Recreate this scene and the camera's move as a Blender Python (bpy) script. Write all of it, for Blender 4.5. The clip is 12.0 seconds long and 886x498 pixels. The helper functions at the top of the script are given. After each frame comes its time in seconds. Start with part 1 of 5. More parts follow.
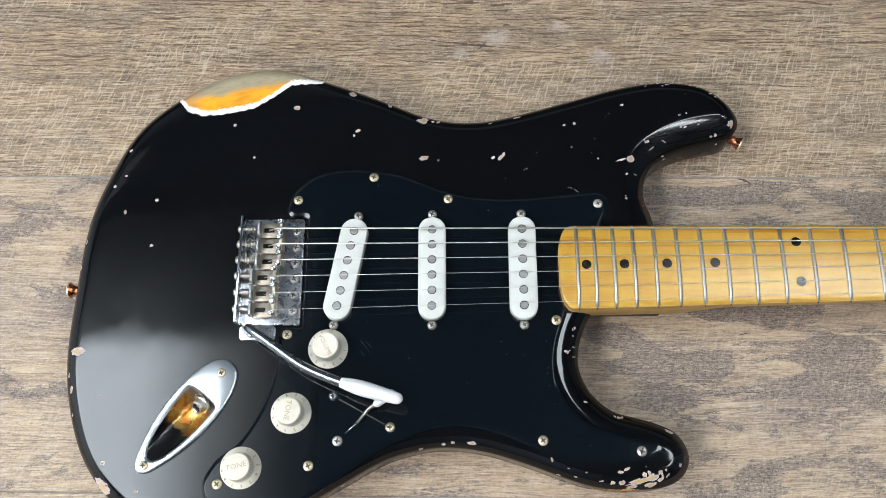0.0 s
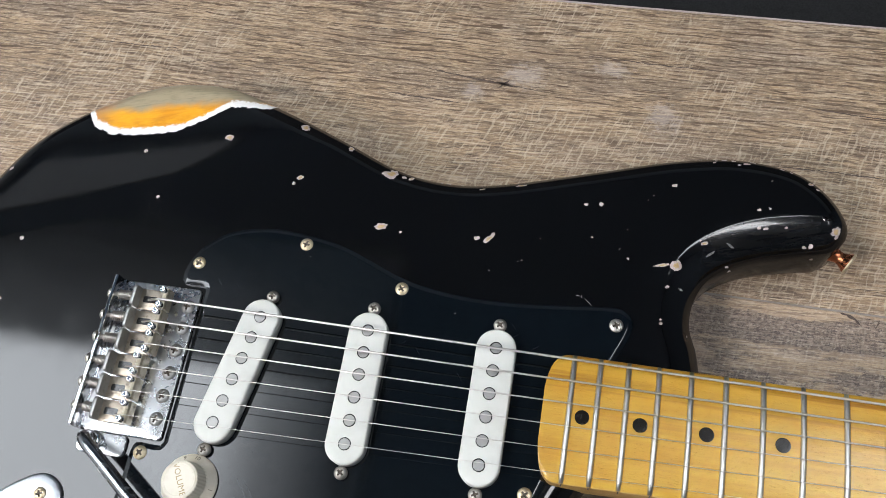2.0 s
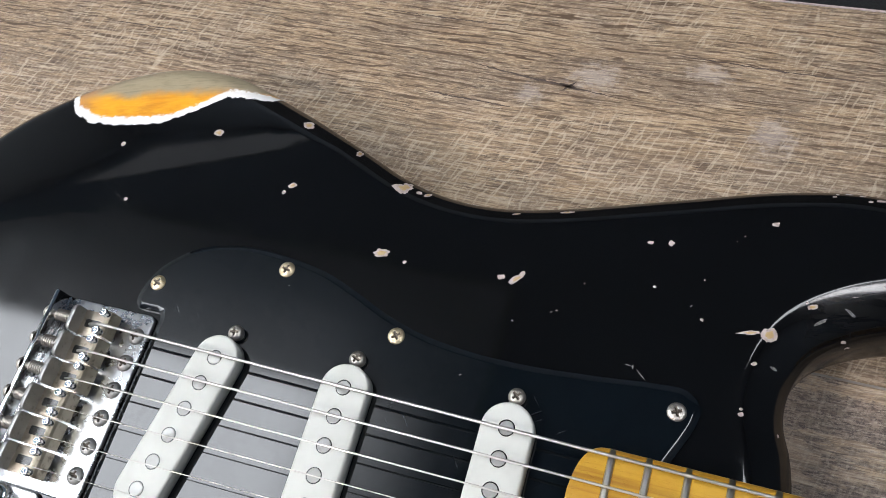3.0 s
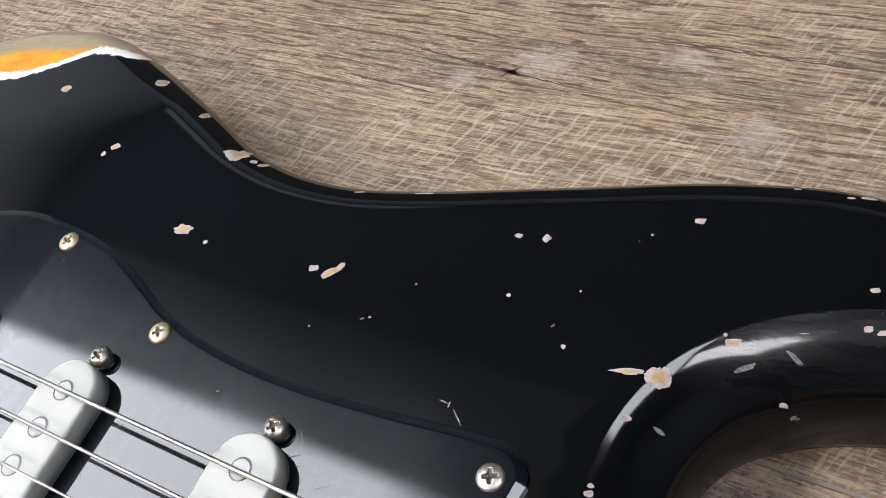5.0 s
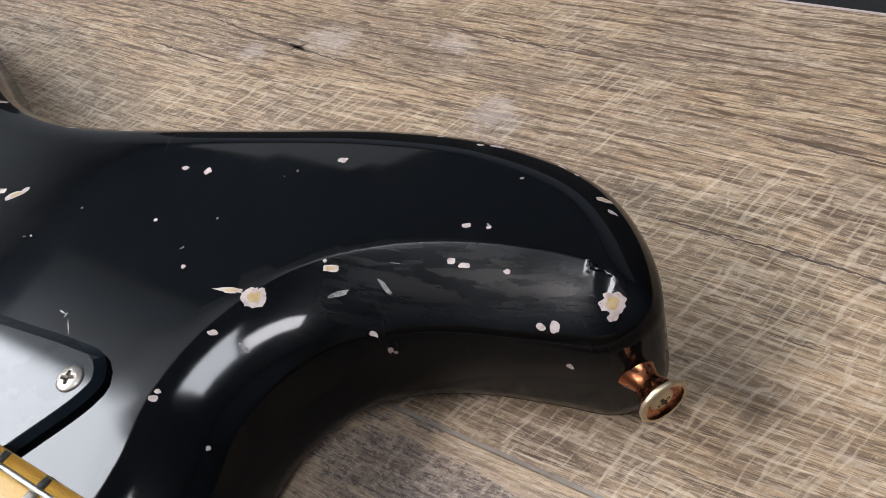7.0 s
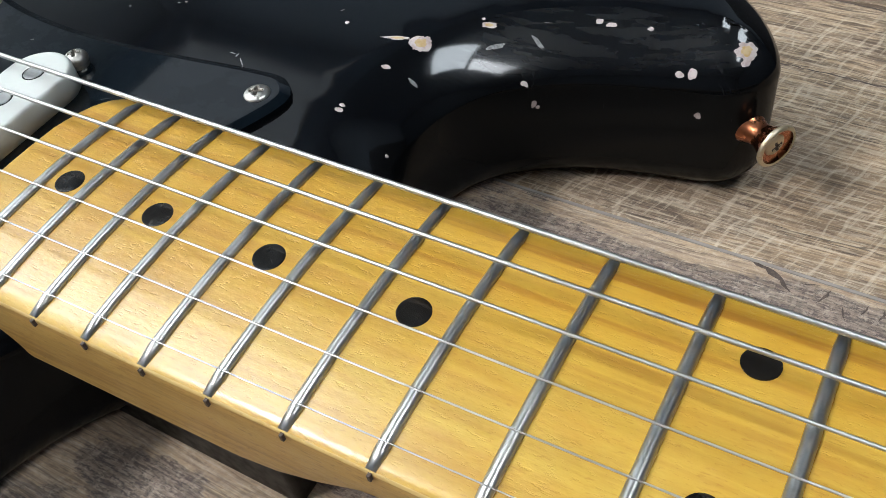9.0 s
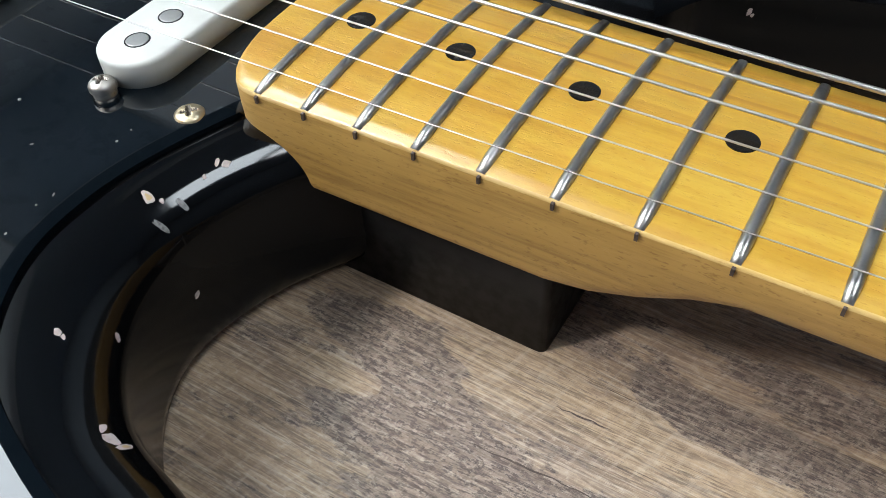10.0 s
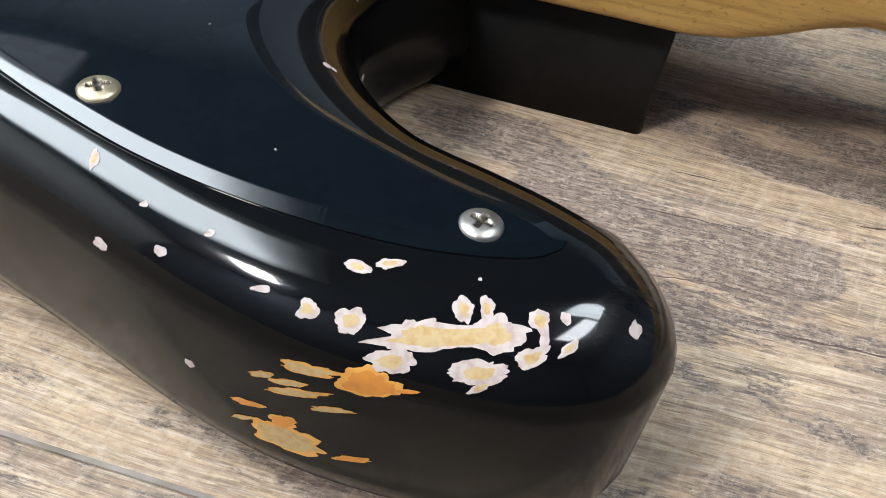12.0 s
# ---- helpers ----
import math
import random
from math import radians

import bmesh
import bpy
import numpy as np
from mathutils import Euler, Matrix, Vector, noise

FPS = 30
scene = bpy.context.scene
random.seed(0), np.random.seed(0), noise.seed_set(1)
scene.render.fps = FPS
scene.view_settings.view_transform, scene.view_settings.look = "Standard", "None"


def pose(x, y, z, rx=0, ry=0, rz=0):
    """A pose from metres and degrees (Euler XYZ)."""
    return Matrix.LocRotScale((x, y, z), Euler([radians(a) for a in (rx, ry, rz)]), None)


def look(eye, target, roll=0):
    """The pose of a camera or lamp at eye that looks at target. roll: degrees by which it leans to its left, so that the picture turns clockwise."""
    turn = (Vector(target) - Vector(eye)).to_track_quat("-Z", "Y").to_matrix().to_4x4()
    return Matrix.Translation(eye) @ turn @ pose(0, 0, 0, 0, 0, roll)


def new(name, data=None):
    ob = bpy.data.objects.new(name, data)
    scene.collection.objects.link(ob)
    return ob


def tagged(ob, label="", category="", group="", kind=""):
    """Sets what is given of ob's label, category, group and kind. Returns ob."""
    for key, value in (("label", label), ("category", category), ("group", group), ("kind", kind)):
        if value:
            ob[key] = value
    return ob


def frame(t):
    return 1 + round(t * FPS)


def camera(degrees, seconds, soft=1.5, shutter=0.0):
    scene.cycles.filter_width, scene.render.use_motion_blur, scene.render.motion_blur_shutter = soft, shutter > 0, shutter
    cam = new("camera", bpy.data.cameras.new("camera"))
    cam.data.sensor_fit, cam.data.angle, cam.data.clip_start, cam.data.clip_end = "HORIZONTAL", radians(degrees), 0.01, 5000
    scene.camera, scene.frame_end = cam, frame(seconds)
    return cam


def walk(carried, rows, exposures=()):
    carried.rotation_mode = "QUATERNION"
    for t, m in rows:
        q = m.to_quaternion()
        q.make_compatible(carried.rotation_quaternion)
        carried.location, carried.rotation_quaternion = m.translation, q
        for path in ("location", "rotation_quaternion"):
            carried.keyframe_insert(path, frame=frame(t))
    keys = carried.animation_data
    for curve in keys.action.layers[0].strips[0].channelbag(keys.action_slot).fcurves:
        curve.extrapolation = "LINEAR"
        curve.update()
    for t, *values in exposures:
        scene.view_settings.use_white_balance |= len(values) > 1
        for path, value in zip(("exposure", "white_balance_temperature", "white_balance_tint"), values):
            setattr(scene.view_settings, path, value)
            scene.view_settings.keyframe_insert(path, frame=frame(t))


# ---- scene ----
cam = camera(53.33, 12.0, soft=0.9)
PATH = [
    (0, (0.12213, -0.17108, 0.60100), (0.09394, 0.14830, -0.34621), -5.38),
    (0.5, (0.13791, -0.15256, 0.56546), (0.08285, 0.17719, -0.37700), -8.49),
    (1, (0.15847, -0.12381, 0.52059), (0.07416, 0.22457, -0.41296), -10.70),
    (1.5, (0.17418, -0.10229, 0.48169), (0.06264, 0.25592, -0.44526), -11.82),
    (2, (0.19025, -0.07903, 0.43531), (0.03535, 0.28287, -0.48394), -14.75),
    (2.5, (0.19422, -0.06312, 0.38226), (-0.02408, 0.29721, -0.52467), -19.97),
    (3, (0.21206, -0.03179, 0.34004), (-0.07925, 0.33031, -0.54541), -24.89),
    (3.2, (0.21566, -0.02679, 0.32680), (-0.09613, 0.33888, -0.55016), -25.45),
    (4.8, (0.26786, 0.00342, 0.23034), (-0.17468, 0.41598, -0.56587), -26.67),
    (5, (0.27476, 0.00383, 0.22196), (-0.18510, 0.41909, -0.56295), -26.77),
    (5.5, (0.29361, 0.00480, 0.20968), (-0.18724, 0.42370, -0.56057), -25.91),
    (6, (0.30901, 0.00803, 0.19945), (-0.18473, 0.42809, -0.56198), -24.72),
    (6.5, (0.33781, 0.01858, 0.19193), (-0.15699, 0.45162, -0.56148), -23.15),
    (6.7, (0.34939, 0.02248, 0.18873), (-0.14231, 0.46203, -0.56295), -22.64),
    (8.3, (0.36737, -0.02732, 0.17323), (-0.06155, 0.49311, -0.56513), -14.93),
    (8.5, (0.35906, -0.03956, 0.16925), (-0.06517, 0.48121, -0.57158), -13.93),
    (9, (0.34121, -0.06699, 0.17232), (-0.06643, 0.46469, -0.57007), -10.56),
    (9.5, (0.31431, -0.09889, 0.16934), (-0.07013, 0.44727, -0.57491), -6.50),
    (10, (0.30035, -0.12686, 0.16172), (-0.07285, 0.43735, -0.57476), -3.13),
    (10.5, (0.29409, -0.15214, 0.16154), (-0.05213, 0.43630, -0.56912), 0.48),
    (11, (0.28819, -0.16687, 0.16152), (0.00402, 0.45554, -0.56777), 4.22),
    (11.5, (0.26818, -0.18726, 0.14798), (0.07818, 0.48475, -0.56778), 7.58),
    (12, (0.23338, -0.20435, 0.13048), (0.14764, 0.49562, -0.57853), 9.96),
]
walk(cam, [(t, look(eye, target, roll)) for t, eye, target, roll in PATH], [(0, -0.18, 6400, 11), (2, -0.33, 6640, 15), (4, -0.26, 6680, 17), (6, -0.10, 6680, 19), (9.5, -0.07, 6320, 10), (10, 0.06, 6400, 11), (11, 0.12, 6560, 14), (11.5, 0.18, 6800, 13), (12, 0.31, 6400, 11)])

from mathutils import geometry
from mathutils.bvhtree import BVHTree

# ---- light: two long ceiling panels in a dim room ----
world = bpy.data.worlds.new("world")
scene.world = world
world.use_nodes = True
world.node_tree.nodes["Background"].inputs[0].default_value = (0.6, 0.68, 0.8, 1)
world.node_tree.nodes["Background"].inputs[1].default_value = 0.05
PANEL_STRENGTH, LAMP_STRENGTH = 6.6, 172.0


# ---- materials ----
class Mat:
    """A small helper round one node material."""

    def __init__(self, name):
        self.m = bpy.data.materials.new(name)
        self.m.use_nodes = True
        self.t = self.m.node_tree
        self.b = self.t.nodes["Principled BSDF"]

    def n(self, kind, ins=None, **props):
        node = self.t.nodes.new("ShaderNode" + kind)
        for k, v in props.items():
            setattr(node, k, v)
        for k, v in (ins or {}).items():
            self.put(node.inputs[k], v)
        return node.outputs[0]

    def put(self, socket, v):
        if isinstance(v, bpy.types.NodeSocket):
            self.t.links.new(v, socket)
        elif isinstance(v, (tuple, list)) and socket.type == "RGBA" and len(v) == 3:
            socket.default_value = (*v, 1)
        else:
            socket.default_value = v

    def math(self, op, a, b=0.0, c=0.0, clamp=False):
        return self.n("Math", {0: a, 1: b, 2: c}, operation=op, use_clamp=clamp)

    def pos(self, scale=(1, 1, 1), shift=(0, 0, 0), turn=0.0, src=None):
        """World position, turned about z first and then stretched."""
        src = src or self.t.nodes.new("ShaderNodeNewGeometry").outputs["Position"]
        if turn:
            src = self.n("VectorRotate", {"Vector": src, "Angle": turn}, rotation_type="Z_AXIS")
        return self.n("Mapping", {"Vector": src, "Scale": scale, "Location": shift})

    def noise(self, vec, scale=1.0, detail=3.0, rough=0.55, dist=0.0):
        return self.n("TexNoise", {"Vector": vec, "Scale": scale, "Detail": detail, "Roughness": rough, "Distortion": dist})

    def ramp(self, fac, lo, hi, out0=0.0, out1=1.0):
        return self.n("MapRange", {0: fac, 1: lo, 2: hi, 3: out0, 4: out1}, interpolation_type="SMOOTHSTEP")

    def mix(self, fac, a, b, mode="MIX"):
        node = self.t.nodes.new("ShaderNodeMix")
        node.data_type, node.blend_type = "RGBA", mode
        for sock, v in ((node.inputs[0], fac), (node.inputs[6], a), (node.inputs[7], b)):
            self.put(sock, v)
        return node.outputs[2]

    def bump(self, height, strength=0.2, distance=0.001):
        return self.n("Bump", {"Height": height, "Strength": strength, "Distance": distance})

    def set(self, **kw):
        names = dict(color="Base Color", rough="Roughness", metal="Metallic", normal="Normal", coat="Coat Weight",
                     coat_rough="Coat Roughness", spec="Specular IOR Level", emit="Emission Color", power="Emission Strength")
        for k, v in kw.items():
            self.put(self.b.inputs[names[k]], v)
        return self.m


def forearm_edge(k, x):
    """The ragged lower edge of the worn patch on the forearm contour: its y for an x, in metres."""
    node = k.t.nodes.new("ShaderNodeFloatCurve")
    curve = node.mapping.curves[0]
    pts = [(-94, 152), (-85, 134), (-77.5, 124.5), (-66, 119.6), (-50, 120.2), (-28, 124.6), (-17, 131.9), (-8, 139.0), (-3, 142.8), (8, 143.4), (19, 143.4), (22, 160)]
    for px, py in pts:
        at = ((px + 100) / 140, (py - 100) / 80)
        if px == -94:
            curve.points[0].location = at
        elif px == 22:
            curve.points[-1].location = at
        else:
            curve.points.new(*at)
    for q in curve.points:
        q.handle_type = "VECTOR"
    node.mapping.update()
    k.put(node.inputs["Value"], k.math("DIVIDE", k.math("ADD", x, 0.1), 0.14))
    return k.math("ADD", k.math("MULTIPLY", node.outputs[0], 0.08), 0.1)


def lacquer():
    k = Mat("black_lacquer")
    p = k.pos()
    wave = k.noise(p, 14, 2)
    smear = k.noise(p, 45, 4, 0.65)
    scratch = k.ramp(k.noise(k.pos((90, 900, 90), turn=0.5), 1.0, 2), 0.62, 0.72)
    scratch2 = k.ramp(k.noise(k.pos((1100, 70, 100), turn=-0.3), 1.0, 2), 0.64, 0.74)
    fine = k.math("ADD", scratch, scratch2, clamp=True)
    gate = k.ramp(k.noise(p, 22, 2), 0.5, 0.7)
    marks = k.math("MULTIPLY", fine, gate)
    col = k.mix(marks, (0.0022, 0.0023, 0.0026), (0.009, 0.009, 0.0095))
    rough = k.math("ADD", k.ramp(smear, 0.35, 0.75, 0.05, 0.11), k.math("MULTIPLY", marks, 0.16))
    side_facing = k.t.nodes.new("ShaderNodeSeparateXYZ")
    k.t.links.new(k.t.nodes.new("ShaderNodeNewGeometry").outputs["Normal"], side_facing.inputs[0])
    # paler base on sideways faces puts the light they catch into the colour
    col = k.mix(k.ramp(side_facing.outputs[2], 0.0, 0.35, 1.0, 0.0), col, (0.0060, 0.0060, 0.0059))
    # the forearm patch: ragged white primer, amber undercoat, bare greyish wood at the rim
    sep = k.t.nodes.new("ShaderNodeSeparateXYZ")
    k.t.links.new(k.t.nodes.new("ShaderNodeNewGeometry").outputs["Position"], sep.inputs[0])
    x, y = sep.outputs[0], sep.outputs[1]
    rag = k.math("MULTIPLY", k.math("SUBTRACT", k.noise(p, 240, 5, 0.75), 0.5), 0.0060)
    rag2 = k.math("MULTIPLY", k.math("SUBTRACT", k.noise(k.pos((1, 1, 1), (3, 1, 0)), 420, 3, 0.7), 0.5), 0.0045)
    above = k.math("SUBTRACT", k.math("ADD", y, rag), forearm_edge(k, x))
    span = k.math("MULTIPLY", k.ramp(x, -0.092, -0.0900), k.ramp(x, 0.0190, 0.0210, 1.0, 0.0))
    facing = k.t.nodes.new("ShaderNodeSeparateXYZ")
    k.t.links.new(k.t.nodes.new("ShaderNodeNewGeometry").outputs["Normal"], facing.inputs[0])
    # rougher by facing: the steep sides most, the rounded rims a little
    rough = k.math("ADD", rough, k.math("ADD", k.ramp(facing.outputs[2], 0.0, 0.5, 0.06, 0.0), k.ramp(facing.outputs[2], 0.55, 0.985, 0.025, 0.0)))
    # inside the upper horn the rim is hazed by fine swirls
    swirl = k.math("MULTIPLY", k.math("MULTIPLY", k.ramp(x, 0.236, 0.256), k.ramp(y, 0.104, 0.114, 1.0, 0.0)),
                   k.math("MULTIPLY", k.ramp(facing.outputs[2], 0.975, 0.99, 1.0, 0.0), k.ramp(facing.outputs[2], 0.6, 0.8)))
    haze = k.ramp(k.noise(k.pos((70, 420, 100), turn=-0.25), 1.0, 5, 0.68), 0.35, 0.65, 0.20, 0.34)
    upward = k.ramp(k.math("ADD", facing.outputs[2], k.math("MULTIPLY", rag, 30.0)), 0.18, 0.24)
    bare = k.math("MULTIPLY", k.math("MULTIPLY", k.ramp(above, 0.0, 0.0004), span), upward)
    width = k.math("ADD", 0.0040, rag2)
    inner = k.ramp(k.math("SUBTRACT", above, width), -0.0003, 0.0016)
    fine = k.ramp(k.noise(k.pos((160, 900, 200), turn=-0.2), 1.0, 3), 0.4, 0.75)
    tone = k.ramp(k.noise(k.pos((40, 130, 40), turn=-0.2), 1.0, 4, 0.6, 0.4), 0.36, 0.66)
    amber = k.mix(tone, (0.80, 0.36, 0.014), (0.60, 0.22, 0.012))
    amber = k.mix(k.math("MULTIPLY", fine, 0.25), amber, (0.85, 0.5, 0.08))
    rim = k.math("ADD", k.math("SUBTRACT", y, k.math("MULTIPLY", x, 0.16)), k.math("MULTIPLY", k.math("SUBTRACT", k.noise(p, 60, 4), 0.5), 0.014))
    amber = k.mix(k.ramp(rim, 0.1425, 0.1505), amber, k.mix(fine, (0.34, 0.285, 0.19), (0.25, 0.21, 0.135)))
    amber = k.mix(k.ramp(k.math("ADD", x, k.math("MULTIPLY", rag, 2.0)), -0.082, -0.064, 0.75, 0.0), amber, (0.42, 0.20, 0.08))
    col = k.mix(bare, col, k.mix(inner, k.mix(tone, (0.86, 0.85, 0.84), (0.72, 0.70, 0.68)), amber))
    rough = k.math("ADD", rough, k.math("MULTIPLY", bare, 0.35))
    relief = k.math("ADD", wave, k.math("MULTIPLY", marks, 0.02))
    relief = k.math("SUBTRACT", relief, k.math("MULTIPLY", bare, 0.06))
    # specular is cut on steep faces to hold down what they reflect
    gloss = k.ramp(facing.outputs[2], 0.30, 0.86, 0.10, 0.5)
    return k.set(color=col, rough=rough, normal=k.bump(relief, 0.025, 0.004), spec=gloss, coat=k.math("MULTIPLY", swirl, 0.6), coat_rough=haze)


def guard_plastic():
    k = Mat("black_guard_plastic")
    p = k.pos()
    smear = k.noise(p, 60, 5, 0.7)
    hair = k.ramp(k.noise(k.pos((60, 1300, 60), turn=0.9), 1.0, 2), 0.66, 0.74)
    hair2 = k.ramp(k.noise(k.pos((60, 1100, 60), turn=-0.6), 1.0, 2), 0.67, 0.75)
    marks = k.math("MULTIPLY", k.math("ADD", hair, hair2, clamp=True), k.ramp(k.noise(p, 30, 2), 0.5, 0.68))
    rough = k.math("ADD", k.ramp(smear, 0.3, 0.8, 0.24, 0.32), k.math("MULTIPLY", marks, 0.2))
    col = k.mix(marks, (0.0016, 0.0031, 0.0048), (0.014, 0.017, 0.021))
    return k.set(color=col, rough=rough, normal=k.bump(k.noise(p, 9, 2), 0.015, 0.004), spec=0.045, coat=1.0,
                 coat_rough=k.math("ADD", k.ramp(k.math("ADD", k.math("MULTIPLY", smear, 0.5), k.math("MULTIPLY", k.noise(k.pos((16, 34, 20), turn=0.7), 1.0, 5, 0.68, 0.6), 0.5)), 0.42, 0.68, 0.03, 0.09), k.math("MULTIPLY", marks, 0.15)))


def metal(name, color, rough=0.18, spots=0.25, dirt=(0.10, 0.07, 0.04), uneven=0.16):
    k = Mat(name)
    p = k.pos()
    d = k.ramp(k.noise(p, 420, 4, 0.7), 0.52, 0.75)
    d = k.math("MULTIPLY", d, spots)
    return k.set(color=k.mix(d, color, dirt), metal=k.math("SUBTRACT", 1.0, k.math("MULTIPLY", d, 0.5)),
                 rough=k.math("ADD", k.ramp(k.noise(p, 260, 3), 0.3, 0.8, rough, rough + uneven), k.math("MULTIPLY", d, 0.3)),
                 normal=k.bump(k.noise(p, 900, 3), 0.06, 0.0003))


def plastic(name, color, dark, rough=0.35, coarse=55):
    k = Mat(name)
    p = k.pos()
    f = k.ramp(k.noise(p, coarse, 4, 0.6), 0.4, 0.75)
    return k.set(color=k.mix(f, color, dark), rough=k.ramp(k.noise(p, 300, 3), 0.3, 0.8, rough - 0.05, rough + 0.12),
                 normal=k.bump(k.noise(p, 1500, 2), 0.05, 0.0002))


def maple(name, light, dark, streak, rough, gloss, bass=0.0):
    """Lacquered maple; bass weighs the orange mineral streaks that crowd towards the bass edge."""
    k = Mat(name)
    sep = k.t.nodes.new("ShaderNodeSeparateXYZ")
    k.t.links.new(k.t.nodes.new("ShaderNodeNewGeometry").outputs["Position"], sep.inputs[0])
    figure = k.noise(k.pos((5, 60, 60)), 1.0, 4, 0.6, 0.6)
    grain = k.noise(k.pos((30, 520, 520)), 1.0, 4, 0.65)
    flame = k.noise(k.pos((85, 14, 14), turn=0.2), 1.0, 2, 0.5)
    flecks = k.ramp(k.noise(k.pos((520, 2100, 1500)), 1.0, 3, 0.6), 0.57, 0.70)
    band = k.ramp(k.noise(k.pos((4.5, 170, 40), (0.7, 0.2, 0)), 1.0, 4, 0.62), 0.50, 0.62)
    side = k.ramp(k.math("ADD", sep.outputs[1], k.math("MULTIPLY", k.math("SUBTRACT", figure, 0.5), 0.03)), -0.012, 0.018, 0.10, 1.0)
    c = k.mix(k.ramp(figure, 0.35, 0.7), light, dark)
    c = k.mix(k.math("MULTIPLY", k.ramp(grain, 0.4, 0.70), 0.60 - 0.25 * bass), c, streak)
    c = k.mix(k.math("MULTIPLY", k.ramp(flame, 0.45, 0.75), 0.3), c, light)
    c = k.mix(k.math("MULTIPLY", flecks, 0.60 - 0.2 * bass), c, streak)
    c = k.mix(k.math("MULTIPLY", side, 0.58 * bass), c, dark)
    c = k.mix(k.math("MULTIPLY", k.math("MULTIPLY", band, side), 0.35 + 0.45 * bass), c, streak)
    cloud = k.ramp(k.noise(k.pos((70, 110, 110), (0.3, 0, 0)), 1.0, 4, 0.65), 0.44, 0.68)
    c = k.mix(k.math("MULTIPLY", cloud, 0.30 * bass), c, (0.42, 0.19, 0.012))
    pits = k.ramp(k.noise(k.pos((420, 1300, 1300)), 1.0, 3, 0.6), 0.58, 0.70, 0.0, 1.0)
    return k.set(color=c, rough=k.ramp(k.noise(k.pos(), 70, 3), 0.35, 0.75, rough, rough + 0.12), coat=gloss, coat_rough=rough * 0.8,
                 normal=k.bump(k.math("SUBTRACT", k.math("ADD", k.noise(k.pos((160, 700, 700)), 1.0, 3), k.noise(k.pos(), 600, 3)), pits), 0.22, 0.0004))


def plank_wood(name, shift, tones, sawn, patchy, lined, spots=(), pale=()):
    """Printed weathered wood: tones are light, tan, grey, brown, dark, pale; the weights are for saw marks, dark speckled patches and grain lines.
    spots: place and half sizes in millimetres of dark patches (weight above 0) and clean pale ones (below 0); pale: place and half sizes of rubbed whitish patches."""
    LIGHT, TAN, GREY, BROWN, DARK, PALE = tones
    k = Mat(name)
    base = k.t.nodes.new("ShaderNodeNewGeometry").outputs["Position"]
    off = k.n("CombineXYZ", {0: shift, 1: shift * 0.37, 2: 0.0})
    v0 = k.n("VectorMath", {0: base, 1: off}, operation="ADD")
    sep = k.t.nodes.new("ShaderNodeSeparateXYZ")
    k.t.links.new(base, sep.inputs[0])
    # the grain wanders a little from side to side
    bend = k.math("MULTIPLY", k.math("SUBTRACT", k.noise(k.pos((5, 9, 1), (0, 0, 0), 0.0, v0), 1.0, 2, 0.5), 0.5), 0.016)
    v = k.n("VectorMath", {0: v0, 1: k.n("CombineXYZ", {0: 0.0, 1: bend, 2: 0.0})}, operation="ADD")

    def m(sx, sy, turn=0.0):
        return k.pos((sx, sy, 1.0), (0, 0, 0), turn, v)

    def times(a, b):
        return k.math("MULTIPLY", a, b)

    def lines(vec, thin, dist=0.3):
        """Thin wandering lines where a stretched noise crosses its middle."""
        n = k.noise(vec, 1.0, 4, 0.64, dist)
        return k.ramp(k.math("ABSOLUTE", k.math("SUBTRACT", n, 0.5)), thin * 0.35, thin, 1.0, 0.0)

    c = k.mix(k.ramp(k.noise(m(6, 26), 1.0, 4, 0.6, 0.5), 0.36, 0.64), TAN, LIGHT)
    c = k.mix(times(k.ramp(k.noise(m(12, 22), 1.0, 4, 0.6, 0.4), 0.50, 0.68), 0.45), c, GREY)
    c = k.mix(times(k.ramp(k.noise(m(9, 14, 0.1), 1.0, 3, 0.6), 0.52, 0.70), 0.35), c, (0.43, 0.285, 0.16))
    streak = k.noise(m(11, 170), 1.0, 5, 0.66, 0.2)
    c = k.mix(times(k.ramp(streak, 0.50, 0.62), 0.40), c, BROWN)
    c = k.mix(times(k.ramp(streak, 0.46, 0.36), 0.30), c, PALE)
    thread = k.noise(m(46, 1150), 1.0, 4, 0.66)
    c = k.mix(times(k.ramp(thread, 0.52, 0.60), 0.68 * lined), c, BROWN)
    c = k.mix(times(k.ramp(thread, 0.47, 0.39), 0.52), c, PALE)
    # ragged patches of crowded dark specks
    field = k.noise(m(13, 40), 1.0, 6, 0.66, 0.5)
    ragged = times(k.math("SUBTRACT", k.noise(m(150, 420), 1.0, 4, 0.7), 0.5), 0.30)
    field = k.math("ADD", field, ragged)
    for sx, sy, rx, ry, weight in spots:
        d = k.n("VectorMath", {0: k.pos((1000 / rx, 1000 / ry, 0.0), (-sx / rx, -sy / ry, 0.0))}, operation="LENGTH")
        d = d.node.outputs["Value"]
        field = k.math("ADD", field, times(k.ramp(d, 0.45, 1.25, 1.0, 0.0), 0.30 * weight))
    patch_mask = times(k.ramp(field, 0.50, 0.56), patchy)
    c = k.mix(times(k.ramp(field, 0.47, 0.34), 0.55 * patchy), c, LIGHT)
    speck = k.ramp(k.math("ADD", times(k.noise(m(240, 1250), 1.0, 4, 0.78), 0.75), times(k.noise(m(900, 360), 1.0, 3, 0.7), 0.25)), 0.465, 0.545)
    c = k.mix(times(patch_mask, 0.62), c, GREY)
    c = k.mix(times(patch_mask, times(speck, 0.85)), c, DARK)
    mott = k.noise(m(420, 620), 1.0, 5, 0.82)
